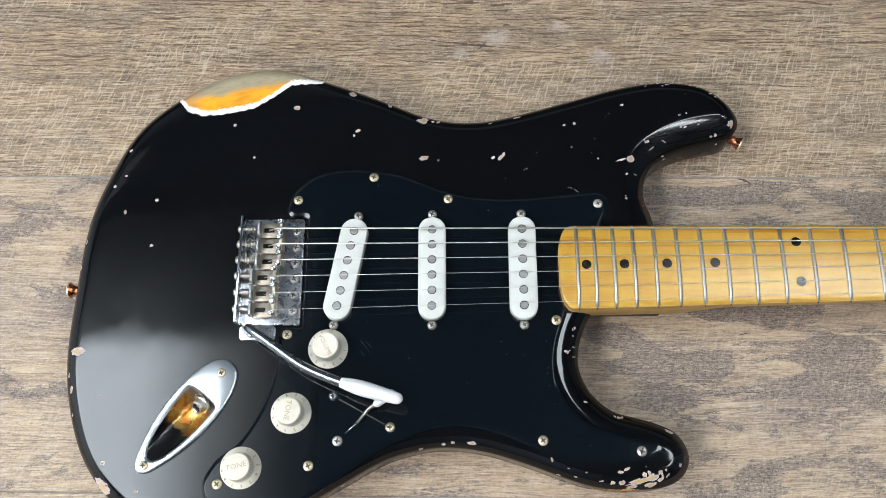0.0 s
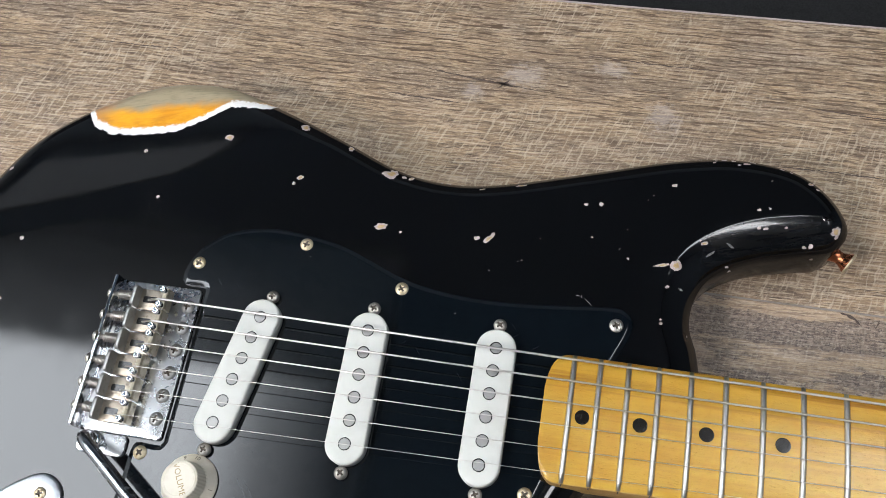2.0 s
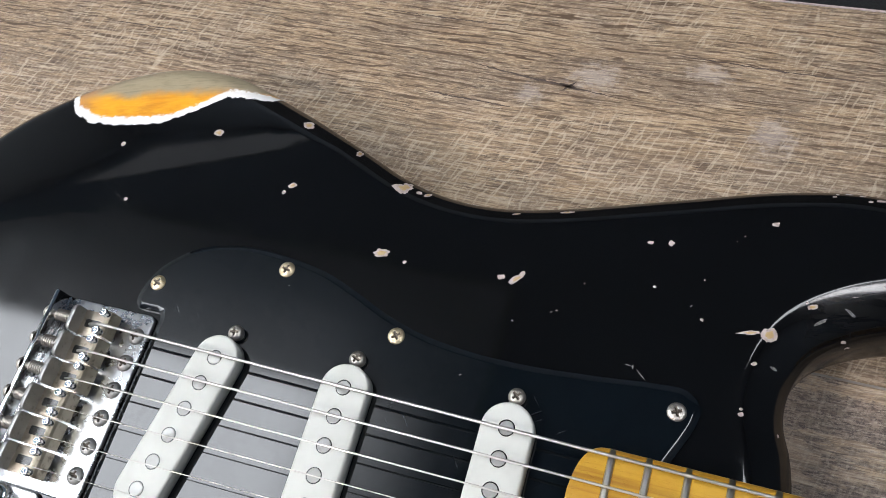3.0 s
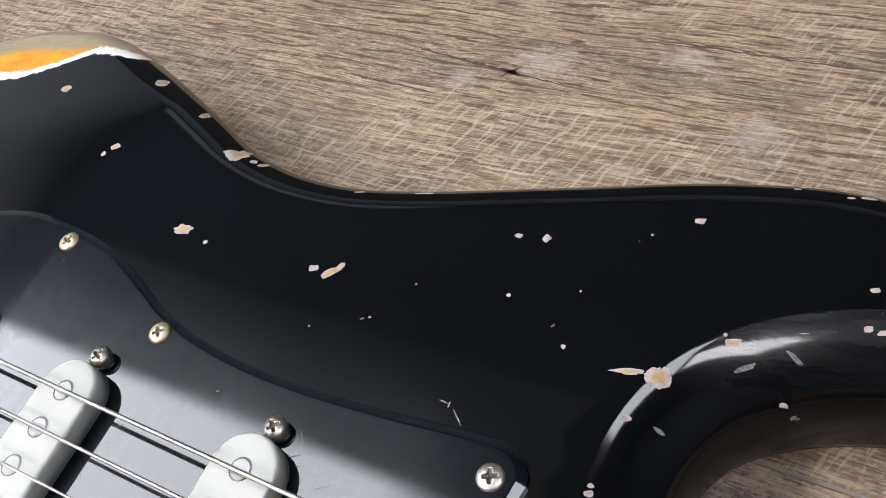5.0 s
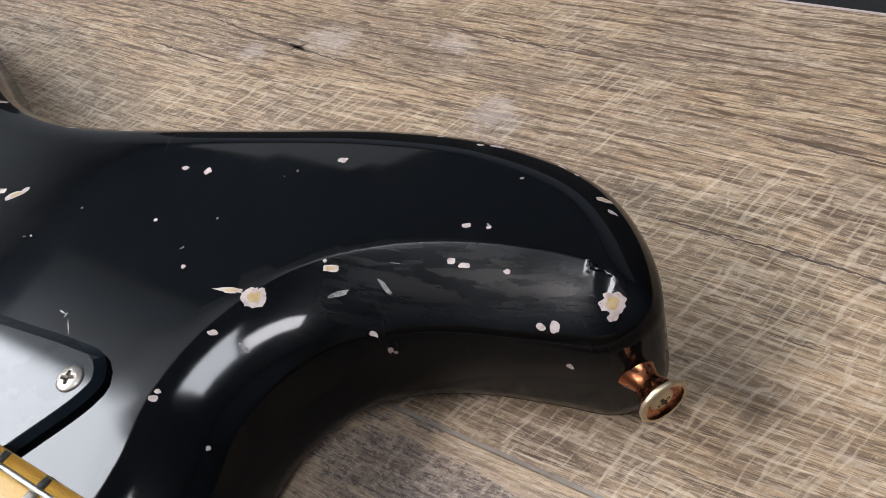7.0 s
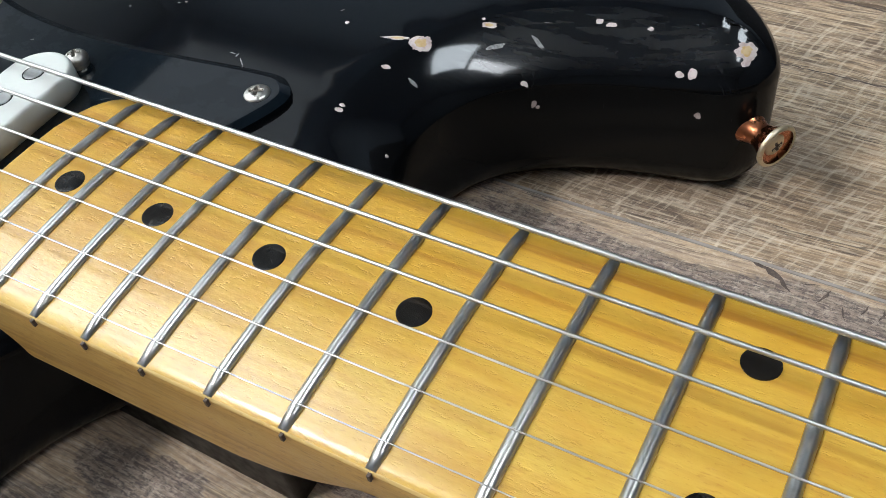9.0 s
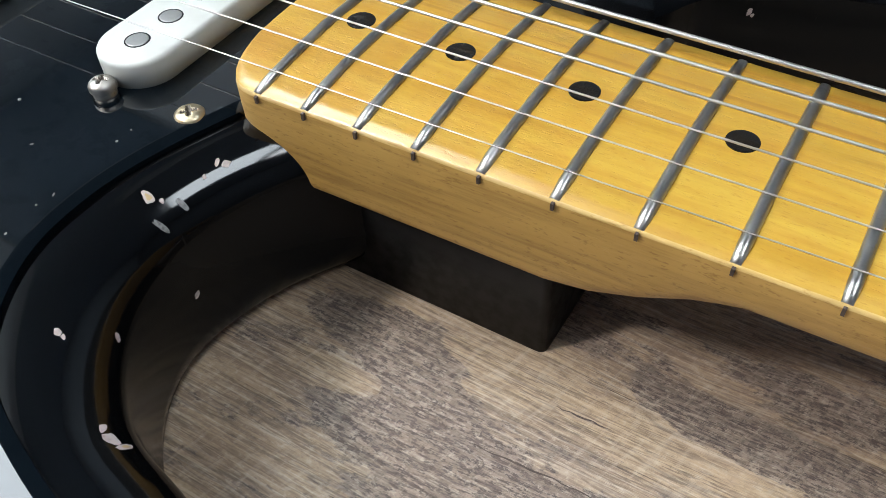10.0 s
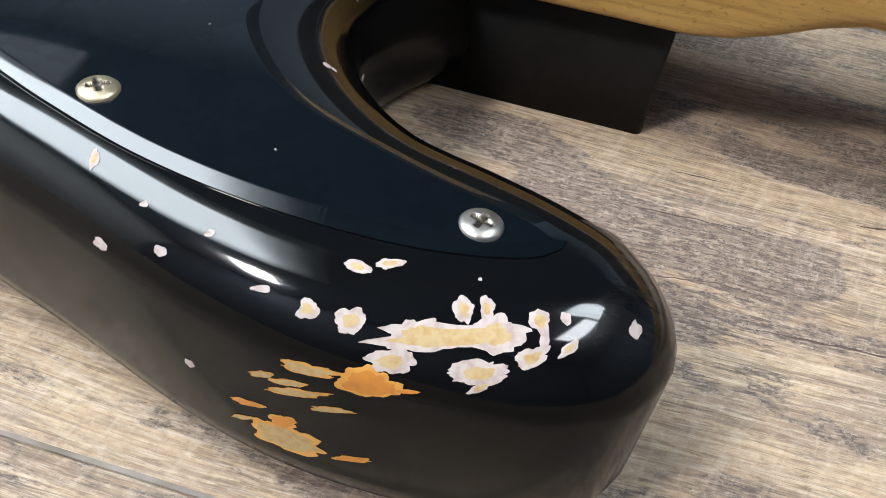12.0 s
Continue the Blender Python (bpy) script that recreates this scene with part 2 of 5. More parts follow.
    c = k.mix(times(k.ramp(mott, 0.52, 0.58), k.math("ADD", 0.30, times(patch_mask, 0.35))), c, BROWN)
    c = k.mix(times(k.ramp(mott, 0.46, 0.40), 0.36), c, PALE)
    # short dashes and long drying lines along the grain
    here = k.ramp(k.noise(m(20, 60), 1.0, 3, 0.6), 0.42, 0.60)
    dash = k.ramp(k.noise(m(85, 900), 1.0, 4, 0.7), 0.565, 0.61)
    c = k.mix(times(times(dash, here), 0.85 * lined), c, DARK)
    c = k.mix(times(times(lines(m(7, 150), 0.016), here), 0.75 * lined), c, DARK)
    c = k.mix(times(lines(m(22, 300), 0.034), 0.62 * lined), c, BROWN)
    c = k.mix(times(lines(m(14, 210), 0.020), 0.50 * lined), c, DARK)
    # the far plank is ruled with short dark drying checks on paler wood
    far = times(k.ramp(k.math("ADD", sep.outputs[1], times(k.math("SUBTRACT", k.noise(m(8, 14), 1.0, 3, 0.6), 0.5), 0.10)), 0.145, 0.20, 0.30, 1.0), lined)
    c = k.mix(times(far, 0.05), c, PALE)
    for pitch, wide, weight in ((0.0043, 0.00090, 1.0), (0.0029, 0.00060, 0.85)):
        drift = times(k.math("SUBTRACT", k.noise(k.pos((16, 60, 1.0), (pitch * 900, 0, 0), 0.0, v), 1.0, 4, 0.6), 0.5), pitch * 3.2)
        slant = k.math("ADD", times(sep.outputs[0], 0.035), drift)
        beat = k.math("PINGPONG", k.math("ADD", sep.outputs[1], slant), pitch / 2)
        cut = k.ramp(k.noise(k.pos((42, 420, 1.0), (pitch * 500, 0, 0), 0.0, v), 1.0, 4, 0.66), 0.46, 0.56)
        check = times(times(k.ramp(beat, wide * 0.35, wide, 1.0, 0.0), cut), far)
        c = k.mix(times(check, weight), c, (0.085, 0.054, 0.032))
    # saw marks across the grain: broken strokes, a few millimetres from one to the next, pale and dark
    u = k.n("VectorRotate", {"Vector": v0, "Angle": -1.22}, rotation_type="Z_AXIS")
    us = k.t.nodes.new("ShaderNodeSeparateXYZ")
    k.t.links.new(u, us.inputs[0])
    zone = k.ramp(k.math("ADD", k.noise(m(11, 17), 1.0, 4, 0.66), k.ramp(sep.outputs[1], 0.16, 0.23, 0.06, -0.06)), 0.44, 0.56)
    for pitch, wide, stretch, weight, tone in ((0.0068, 0.00085, (50, 420), 0.95, PALE), (0.0039, 0.00060, (90, 600), 0.80, PALE), (0.0053, 0.00060, (60, 480), 0.60, BROWN)):
        wander = times(k.math("SUBTRACT", k.noise(k.pos((34, 22, 1.0), (pitch * 700, 0, 0), 0.0, v0), 1.0, 3, 0.55), 0.5), pitch * 4.5)
        beat = k.math("PINGPONG", k.math("ADD", us.outputs[1], wander), pitch / 2)
        broken = k.ramp(k.noise(k.pos((*stretch, 1.0), (pitch * 900, 0, 0), -1.22, v0), 1.0, 4, 0.65), 0.45, 0.58)
        stroke = times(k.ramp(beat, wide * 0.4, wide, 1.0, 0.0), broken)
        c = k.mix(times(times(stroke, zone), weight * sawn), c, tone)
    along = k.ramp(k.noise(m(55, 620), 1.0, 3, 0.6), 0.55, 0.60)
    c = k.mix(times(times(along, zone), 0.75 * sawn), c, PALE)
    h = k.math("SUBTRACT", times(mott, 0.4), times(k.math("MAXIMUM", times(dash, here), times(speck, patch_mask)), 0.5))
    for px, py, rx, ry in pale:
        d = k.n("VectorMath", {0: k.pos((1000 / rx, 1000 / ry, 0.0), (-px / rx, -py / ry, 0.0))}, operation="LENGTH").node.outputs["Value"]
        worn = k.ramp(k.math("ADD", d, times(k.math("SUBTRACT", k.noise(m(160, 260), 1.0, 5, 0.75), 0.5), 4.0)), 0.3, 1.3, 1.0, 0.0)
        c = k.mix(times(worn, 0.30), c, (0.54, 0.48, 0.45))
    return k.set(color=c, rough=k.ramp(mott, 0.3, 0.75, 0.42, 0.62), normal=k.bump(h, 0.20, 0.0005), spec=0.35)


TONES = ((0.41, 0.288, 0.182), (0.335, 0.232, 0.143), (0.26, 0.212, 0.178), (0.155, 0.102, 0.065), (0.046, 0.029, 0.020), (0.58, 0.48, 0.365))
TONES_DEEP = ((0.47, 0.342, 0.22), (0.375, 0.268, 0.178), (0.21, 0.172, 0.158), (0.18, 0.13, 0.104), (0.042, 0.031, 0.030), (0.57, 0.48, 0.385))
# the dark spots at (308, -2) and (330, -17) paint in the neck's shade
SPOTS = ((222, -31, 26, 8, 0.9), (246, -53, 30, 9, 1.2), (283, -55, 20, 12, 1.2), (299, -17, 28, 6, 1.0), (256, -78, 22, 8, 0.9), (308, -2, 24, 8, 0.7),
         (258, -27, 26, 5, -1.4), (300, -31, 28, 6, -1.4), (216, -47, 14, 4, -1.2), (374, -48, 30, 14, 1.2), (333, -57, 16, 6, -1.2), (330, -17, 40, 6, 1.2), (336, -34, 22, 4, -1.2),
         (284, 71, 46, 8, 1.0), (335, 76, 24, 6, 0.7))
PLANK = plank_wood("weathered_plank", 4.0, TONES, 0.44, 0.45, 1.0, ((288, 94, 34, 6, 0.8),), pale=((146, 205, 12, 8), (226, 186, 9, 9), (118, 192, 7, 5), (196, 214, 10, 5)))
PLANK_DEEP = plank_wood("dark_weathered_plank", 9.3, TONES_DEEP, 0.16, 0.95, 0.62, SPOTS)
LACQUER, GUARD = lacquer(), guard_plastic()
CHROME = metal("polished_chrome", (0.80, 0.82, 0.84), 0.05, 0.06)
JACKCHROME = metal("hazy_chrome", (0.62, 0.65, 0.68), 0.30, 0.03, uneven=0.04)
NICKEL = metal("worn_nickel", (0.46, 0.43, 0.39), 0.36, 0.5, (0.12, 0.08, 0.05))
SATIN = metal("satin_nickel_plate", (0.50, 0.51, 0.52), 0.26, 0.12, uneven=0.06)
STEEL = metal("bent_steel", (0.42, 0.40, 0.36), 0.30, 0.7, (0.07, 0.05, 0.04))
SADDLE = metal("tan_nickel", (0.46, 0.40, 0.33), 0.42, 0.6, (0.10, 0.075, 0.05))
FOLD = metal("yellowed_fold", (0.42, 0.375, 0.29), 0.36, 0.7, (0.09, 0.07, 0.04))
LIP = metal("dull_grey_steel", (0.36, 0.37, 0.36), 0.42, 0.3, (0.06, 0.05, 0.04))
AGED = metal("yellowed_nickel", (0.58, 0.49, 0.34), 0.36, 0.85, (0.40, 0.23, 0.08))
FRETWIRE = metal("fret_wire", (0.46, 0.45, 0.42), 0.28, 0.15, (0.12, 0.09, 0.05))
STRING = metal("string_steel", (0.54, 0.52, 0.49), 0.38, 0.1)
COPPER = metal("copper_bronze", (0.42, 0.15, 0.07), 0.2, 0.5, (0.10, 0.035, 0.02))
RECESS = metal("dark_recess_metal", (0.10, 0.085, 0.07), 0.45, 0.7, (0.03, 0.022, 0.015))
SMOKED = metal("smoked_chrome", (0.30, 0.31, 0.32), 0.16, 0.15)
POLE = metal("magnet_grey", (0.34, 0.34, 0.33), 0.48, 0.3, (0.2, 0.18, 0.15))
WHITE = plastic("aged_white_plastic", (0.545, 0.555, 0.52), (0.48, 0.49, 0.455), 0.55)
TIPWHITE = plastic("white_tip_plastic", (0.68, 0.67, 0.67), (0.62, 0.61, 0.60), 0.32)
CREAM = plastic("parchment_plastic", (0.62, 0.58, 0.49), (0.52, 0.46, 0.36), 0.38, 90)
CRACK = plastic("dark_crack", (0.058, 0.040, 0.032), (0.10, 0.07, 0.055), 0.7, 900)
SEAM = plastic("seam_highlight", (0.25, 0.225, 0.20), (0.13, 0.105, 0.085), 0.75, 60)
GILT = plastic("faded_print", (0.33, 0.25, 0.13), (0.40, 0.32, 0.19), 0.5)
PRINT = plastic("dark_print", (0.10, 0.085, 0.06), (0.2, 0.17, 0.12), 0.5)
INK = plastic("black_dot", (0.006, 0.005, 0.004), (0.010, 0.008, 0.006), 0.2)
SLOT = plastic("dusty_slot", (0.055, 0.055, 0.055), (0.02, 0.02, 0.02), 0.6)
BOARD = maple("amber_maple", (0.55, 0.35, 0.05), (0.46, 0.24, 0.018), (0.29, 0.112, 0.008), 0.32, 0.62, 1.0)
# paler maple for the board's edge strip: wear plus a painted highlight line
EDGE_HIGHLIGHT = maple("maple_edge_highlight", (0.62, 0.44, 0.18), (0.55, 0.36, 0.11), (0.40, 0.22, 0.05), 0.40, 0.1, 0.0)
NECK = maple("tan_maple", (0.48, 0.29, 0.082), (0.40, 0.225, 0.055), (0.22, 0.105, 0.022), 0.45, 0.05, 0.0)
PRIMER = plastic("white_primer", (0.43, 0.365, 0.35), (0.31, 0.235, 0.215), 0.65, 700)
BAREWOOD = plastic("bare_wood", (0.42, 0.31, 0.16), (0.36, 0.215, 0.07), 0.65, 800)
def scoop_metal():
    """The sunk cup: polished at its upper wall; below, yellow and black reflections put into the colour."""
    k = Mat("scoop_reflections")
    at = k.t.nodes.new("ShaderNodeTexCoord").outputs["Object"]
    sep = k.t.nodes.new("ShaderNodeSeparateXYZ")
    k.t.links.new(at, sep.inputs[0])
    a = k.ramp(k.noise(at, 150, 4, 0.65), 0.42, 0.58)
    x = k.math("ADD", sep.outputs[0], k.math("MULTIPLY", k.math("SUBTRACT", k.noise(at, 130, 3, 0.6), 0.5), 0.016))
    c = k.mix(a, (0.62, 0.44, 0.13), (0.45, 0.16, 0.02))
    c = k.mix(k.ramp(x, -0.012, -0.004, 1.0, 0.0), c, (0.02, 0.02, 0.022))
    c = k.mix(k.ramp(x, 0.008, 0.013), c, (0.55, 0.54, 0.50))
    return k.set(color=c, metal=0.7, rough=k.ramp(x, -0.01, 0.0, 0.08, 0.30), normal=k.bump(a, 0.2, 0.0005))


HEEL = plastic("matt_black_paint", (0.014, 0.0142, 0.0148), (0.010, 0.010, 0.010), 0.42, 120)
SCOOP = scoop_metal()
AMBER = plastic("amber_undercoat", (0.60, 0.30, 0.06), (0.46, 0.20, 0.04), 0.5, 320)
RUST = plastic("orange_undercoat", (0.52, 0.20, 0.03), (0.42, 0.15, 0.03), 0.5, 320)
SCUFF = plastic("pale_scuff", (0.20, 0.20, 0.20), (0.05, 0.05, 0.05), 0.5, 1500)
SPECK = plastic("pale_dust", (0.30, 0.29, 0.27), (0.12, 0.12, 0.11), 0.8, 900)
DARKROOM = plastic("dark_paint", (0.05, 0.05, 0.055), (0.04, 0.04, 0.042), 0.7, 3)
DARKWALL = plastic("dark_blue_wall_paint", (0.095, 0.125, 0.165), (0.085, 0.11, 0.148), 0.7, 3)
WALL = plastic("pale_wall_paint", (0.62, 0.65, 0.66), (0.58, 0.61, 0.62), 0.7, 3)
MIDWALL = plastic("grey_blue_wall_paint", (0.37, 0.43, 0.50), (0.34, 0.40, 0.47), 0.7, 3)
# the walls are unseen; each tone is set for reflections and bounce
WALLS = {"wall_west": WALL, "wall_north": MIDWALL}
DARK_PANEL = plastic("dark_panel_tone", (0.040, 0.040, 0.043), (0.032, 0.032, 0.035), 0.7, 3)
CEILING = plastic("grey_ceiling", (0.32, 0.42, 0.54), (0.29, 0.39, 0.50), 0.8, 3)
FLOORMAT = plastic("black_carpet", (0.012, 0.012, 0.013), (0.008, 0.008, 0.009), 0.9, 80)


def glow(name, color, power):
    k = Mat(name)
    return k.set(color=color, emit=color, power=power)


def fading(name, color, power, x0, x1):
    """A diffuser whose glow is faded towards its sides and the end at x1, to shape its reflection."""
    k = Mat(name)
    sep = k.t.nodes.new("ShaderNodeSeparateXYZ")
    k.t.links.new(k.t.nodes.new("ShaderNodeNewGeometry").outputs["Position"], sep.inputs[0])
    along = k.math("ADD", k.ramp(sep.outputs[0], x0, x1, power * 0.72, 0.0), k.ramp(sep.outputs[0], x1 - 0.15, x1 + 0.26, power * 0.28, 0.0))
    edge = k.math("ADD", k.ramp(sep.outputs[1], 0.45, 0.53, 0.94, 0.0), k.ramp(sep.outputs[1], 0.50, 0.92, 0.06, 0.0))
    across = k.math("MULTIPLY", k.ramp(sep.outputs[1], -1.0, -0.66, 0.25, 1.0), edge)
    return k.set(color=color, emit=color, power=k.math("MULTIPLY", along, across))


DIFFUSER = glow("lamp_diffuser", (0.86, 0.95, 1.0), PANEL_STRENGTH * 1.9)
TUBE = glow("tube_diffuser", (0.92, 0.97, 1.0), PANEL_STRENGTH * 2.4)
FADING = fading("lamp_diffuser_fading", (0.86, 0.95, 1.0), PANEL_STRENGTH * 2.0, -1.02, -0.70)
DIM = glow("dim_reflection_panel", (0.90, 0.97, 1.0), 0.42)
BRIGHT = glow("bright_lamp_diffuser", (1.0, 0.98, 0.95), LAMP_STRENGTH)


# ---- mesh helpers ----
def part(name, bm, material, parent=None, label="", smooth=True):
    """Links a bmesh as one mesh object under a thing or a part."""
    me = bpy.data.meshes.new(name)
    bm.normal_update()
    bm.to_mesh(me)
    bm.free()
    for mt in material if isinstance(material, (list, tuple)) else (material,):
        me.materials.append(mt)
    for f in me.polygons:
        f.use_smooth = smooth
    ob = new(name, me)
    if parent is not None:
        ob.parent = parent
    return tagged(ob, label)


def share(ob, x, y, z, rz=0.0, rx=0.0, ry=0.0):
    """Another object on the same mesh, beside the first under its parent."""
    o = ob.copy()
    scene.collection.objects.link(o)
    o.matrix_basis = pose(x, y, z, rx, ry, rz)
    return o


def put(ob, x, y, z, rx=0.0, ry=0.0, rz=0.0):
    ob.matrix_basis = pose(x, y, z, rx, ry, rz)
    return ob


def spline(points, closed=False, step=0.0025):
    """A smooth line through design points in millimetres; gives points in metres."""
    p = [Vector((x / 1000, y / 1000)) for x, y in points]
    n, out = len(p), []
    for i in range(n if closed else n - 1):
        if closed:
            a, b, c, d = p[i - 1], p[i], p[(i + 1) % n], p[(i + 2) % n]
        else:
            a, b, c, d = p[max(i - 1, 0)], p[i], p[i + 1], p[min(i + 2, n - 1)]
        ta, tb, tc = max((b - a).length, 1e-6) ** 0.5, (c - b).length ** 0.5, max((d - c).length, 1e-6) ** 0.5
        m1 = ((b - a) / ta - (c - a) / (ta + tb) + (c - b) / tb) * tb if (b - a).length > 1e-6 else c - b
        m2 = ((c - b) / tb - (d - b) / (tb + tc) + (d - c) / tc) * tb if (d - c).length > 1e-6 else c - b
        k = max(2, int((c - b).length / step))
        for j in range(k):
            s = j / k
            out.append((2 * s**3 - 3 * s**2 + 1) * b + (s**3 - 2 * s**2 + s) * m1 + (-2 * s**3 + 3 * s**2) * c + (s**3 - s**2) * m2)
    if not closed:
        out.append(p[-1])
    return out


def ccw(loop):
    area = sum(a.x * b.y - b.x * a.y for a, b in zip(loop, loop[1:] + loop[:1]))
    return loop if area > 0 else loop[::-1]


def inset(loop, d):
    """Moves a counter-clockwise loop inwards by d, one number or one for each point."""
    n, out = len(loop), []
    d = d if isinstance(d, list) else [d] * n
    for i in range(n):
        a, b, c = loop[i - 1], loop[i], loop[(i + 1) % n]
        t1, t2 = (b - a).normalized(), (c - b).normalized()
        n1, n2 = Vector((-t1.y, t1.x)), Vector((-t2.y, t2.x))
        m = (n1 + n2)
        m = m.normalized() if m.length > 1e-4 else n1
        out.append(b + m * (d[i] / max(0.6, m.dot(n1))))
    return out


def lofted(rings, cap_low=True, cap_high=True, closed=True):
    """Joins rings of 3D points into a skin."""
    bm = bmesh.new()
    vs = [[bm.verts.new(p) for p in ring] for ring in rings]
    for r0, r1 in zip(vs, vs[1:]):
        n = len(r0)
        for i in range(n if closed else n - 1):
            j = (i + 1) % n
            bm.faces.new((r0[i], r0[j], r1[j], r1[i]))
    if cap_low:
        bm.faces.new(vs[0][::-1])
    if cap_high:
        bm.faces.new(vs[-1])
    return bm


def slab(loop, z0, z1, edge=0.0, steps=3, low_edge=0.0):
    """A flat plate of a given outline with rounded upper (and lower) rims."""
    loop = ccw(loop)
    rings = []
    for i in range(steps if low_edge else 0):
        a = math.pi / 2 * i / steps
        rings.append([(p.x, p.y, z0 + low_edge * (1 - math.sin(a))) for p in inset(loop, low_edge * (1 - math.sin(a)))])
    rings.append([(p.x, p.y, z0 + low_edge) for p in loop])
    if edge:
        for i in range(steps + 1):
            a = math.pi / 2 * i / steps
            rings.append([(p.x, p.y, z1 - edge + edge * math.sin(a)) for p in inset(loop, edge * (1 - math.cos(a)))])
    else:
        rings.append([(p.x, p.y, z1) for p in loop])
    return lofted(rings)


def lathe(profile, seg=24, cap_low=True, cap_high=True):
    """Turns a profile of (radius, height) about z."""
    rings = [[(r * math.cos(2 * math.pi * i / seg), r * math.sin(2 * math.pi * i / seg), z) for i in range(seg)] for r, z in profile]
    return lofted(rings, cap_low, cap_high)


def box(x0, x1, y0, y1, z0, z1, bevel=0.0):
    bm = bmesh.new()
    bmesh.ops.create_cube(bm, size=1.0, matrix=Matrix.LocRotScale(((x0 + x1) / 2, (y0 + y1) / 2, (z0 + z1) / 2), None, (x1 - x0, y1 - y0, z1 - z0)))
    if bevel:
        bmesh.ops.bevel(bm, geom=bm.edges[:], offset=bevel, segments=2, affect="EDGES", profile=0.5)
    return bm


def tube(points, radii, seg=12):
    """A round bar along 3D points."""
    rings = []
    pts = [Vector(p) for p in points]
    for i, p in enumerate(pts):
        d = (pts[min(i + 1, len(pts) - 1)] - pts[max(i - 1, 0)]).normalized()
        side = d.cross(Vector((0, 0, 1)))
        side = side.normalized() if side.length > 1e-3 else Vector((0, 1, 0))
        up = side.cross(d)
        r = radii[i] if isinstance(radii, (list, tuple)) else radii
        rings.append([p + r * (math.cos(2 * math.pi * j / seg) * side + math.sin(2 * math.pi * j / seg) * up) for j in range(seg)])
    return lofted(rings)


def rounded(x0, x1, y0, y1, r, steps=5):
    """A rectangle with round corners as a 2D loop."""
    out = []
    for cx, cy, a0 in ((x1 - r, y1 - r, 0), (x0 + r, y1 - r, 90), (x0 + r, y0 + r, 180), (x1 - r, y0 + r, 270)):
        for i in range(steps + 1):
            a = radians(a0 + 90 * i / steps)
            out.append(Vector((cx + r * math.cos(a), cy + r * math.sin(a))))
    return out


def screw_head(r, h, cross=True):
    """A domed screw head with a sunk cross recess in a darker metal, standing on z = 0."""
    bm = bmesh.new()
    seg, rows = 40, 11
    grid, sunk = [], []
    for i in range(rows + 1):
        q = i / rows
        ring = []
        for j in range(seg):
            a = 2 * math.pi * j / seg
            x, y = q * math.cos(a), q * math.sin(a)
            z = h * math.sqrt(max(0.0, 1 - 0.96 * q * q))
            arm = min(abs(x), abs(y)) < 0.17 - 0.10 * q
            if cross and q < 0.5 and arm:
                z -= h * 0.5 * (1 - q * 0.7)
            ring.append(bm.verts.new((r * x, r * y, z)) if i else None)
        grid.append(ring)
    top = bm.verts.new((0, 0, h * (0.4 if cross else 1)))
    grid.append([bm.verts.new((r * math.cos(2 * math.pi * j / seg), r * math.sin(2 * math.pi * j / seg), -0.0006)) for j in range(seg)])
    for j in range(seg):
        k = (j + 1) % seg
        bm.faces.new((top, grid[1][j], grid[1][k])).material_index = int(cross)
        for i in range(1, rows + 1):
            f = bm.faces.new((grid[i][j], grid[i + 1][j], grid[i + 1][k], grid[i][k]))
            c = f.calc_center_median() / r
            if cross and math.hypot(c.x, c.y) < 0.5 and min(abs(c.x), abs(c.y)) < 0.18 - 0.10 * math.hypot(c.x, c.y):
                f.material_index = 1
    return bm


# ---- the room ----
def room():
    x0, x1, y0, y1, z0, z1, w = -3.2, 3.0, -2.6, 2.6, -0.75, 2.42, 0.12
    tagged(part("floor", box(x0, x1, y0, y1, z0 - 0.1, z0), FLOORMAT, smooth=False), "black short-pile carpet under the table", "floor", kind="structure")
    tagged(part("ceiling", box(x0, x1, y0, y1, z1, z1 + 0.1), CEILING, smooth=False), "dim grey painted ceiling with light panels", "ceiling", kind="structure")
    for name, b in (("wall_west", (x0 - w, x0, y0, y1)), ("wall_east", (x1, x1 + w, y0, y1)),
                    ("wall_north", (x0 - w, x1 + w, y1, y1 + w)), ("wall_south", (x0 - w, x1 + w, y0 - w, y0))):
        tagged(part(name, box(*b, z0 - 0.1, z1 + 0.1), WALLS.get(name, DARKWALL), smooth=False), "plain pale painted wall" if name == "wall_west" else "plain light grey-blue painted wall" if name == "wall_north" else "plain dark blue-grey painted wall", "wall", kind="structure")
    # unseen dark panel added low on the wall to darken grazing reflections
    tagged(part("dark_panel_north", box(x0, x1, y1 - 0.012, y1 - 0.0005, z0, 1.25), DARK_PANEL, smooth=False), "unseen dark panel added to darken low reflections", "wall", kind="structure")


def ceiling_light(x0, x1, y0, y1, glass):
    z = 2.42
    lamp = tagged(new("ceiling_light"), "white light panel set under the ceiling", "ceiling light", "ceiling lights")
    part("diffuser", box(x0 + 0.02, x1 - 0.02, y0 + 0.02, y1 - 0.02, z - 0.045, z - 0.02), glass, lamp, smooth=False)
    part("frame", slab(rounded(x0, x1, y0, y1, 0.02), z - 0.03, z), WHITE, lamp, smooth=False)
    return lamp


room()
ceiling_light(-2.9, -0.38, -1.0, 0.96, FADING)
ceiling_light(0.92, 1.72, -0.06, 0.70, DIFFUSER)
ceiling_light(1.32, 1.75, -1.20, -0.12, TUBE)
ceiling_light(-1.60, -1.12, -2.0, -1.52, BRIGHT)
# unseen dim panel added to grey the reflection on the forearm contour
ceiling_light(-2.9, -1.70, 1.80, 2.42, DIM)


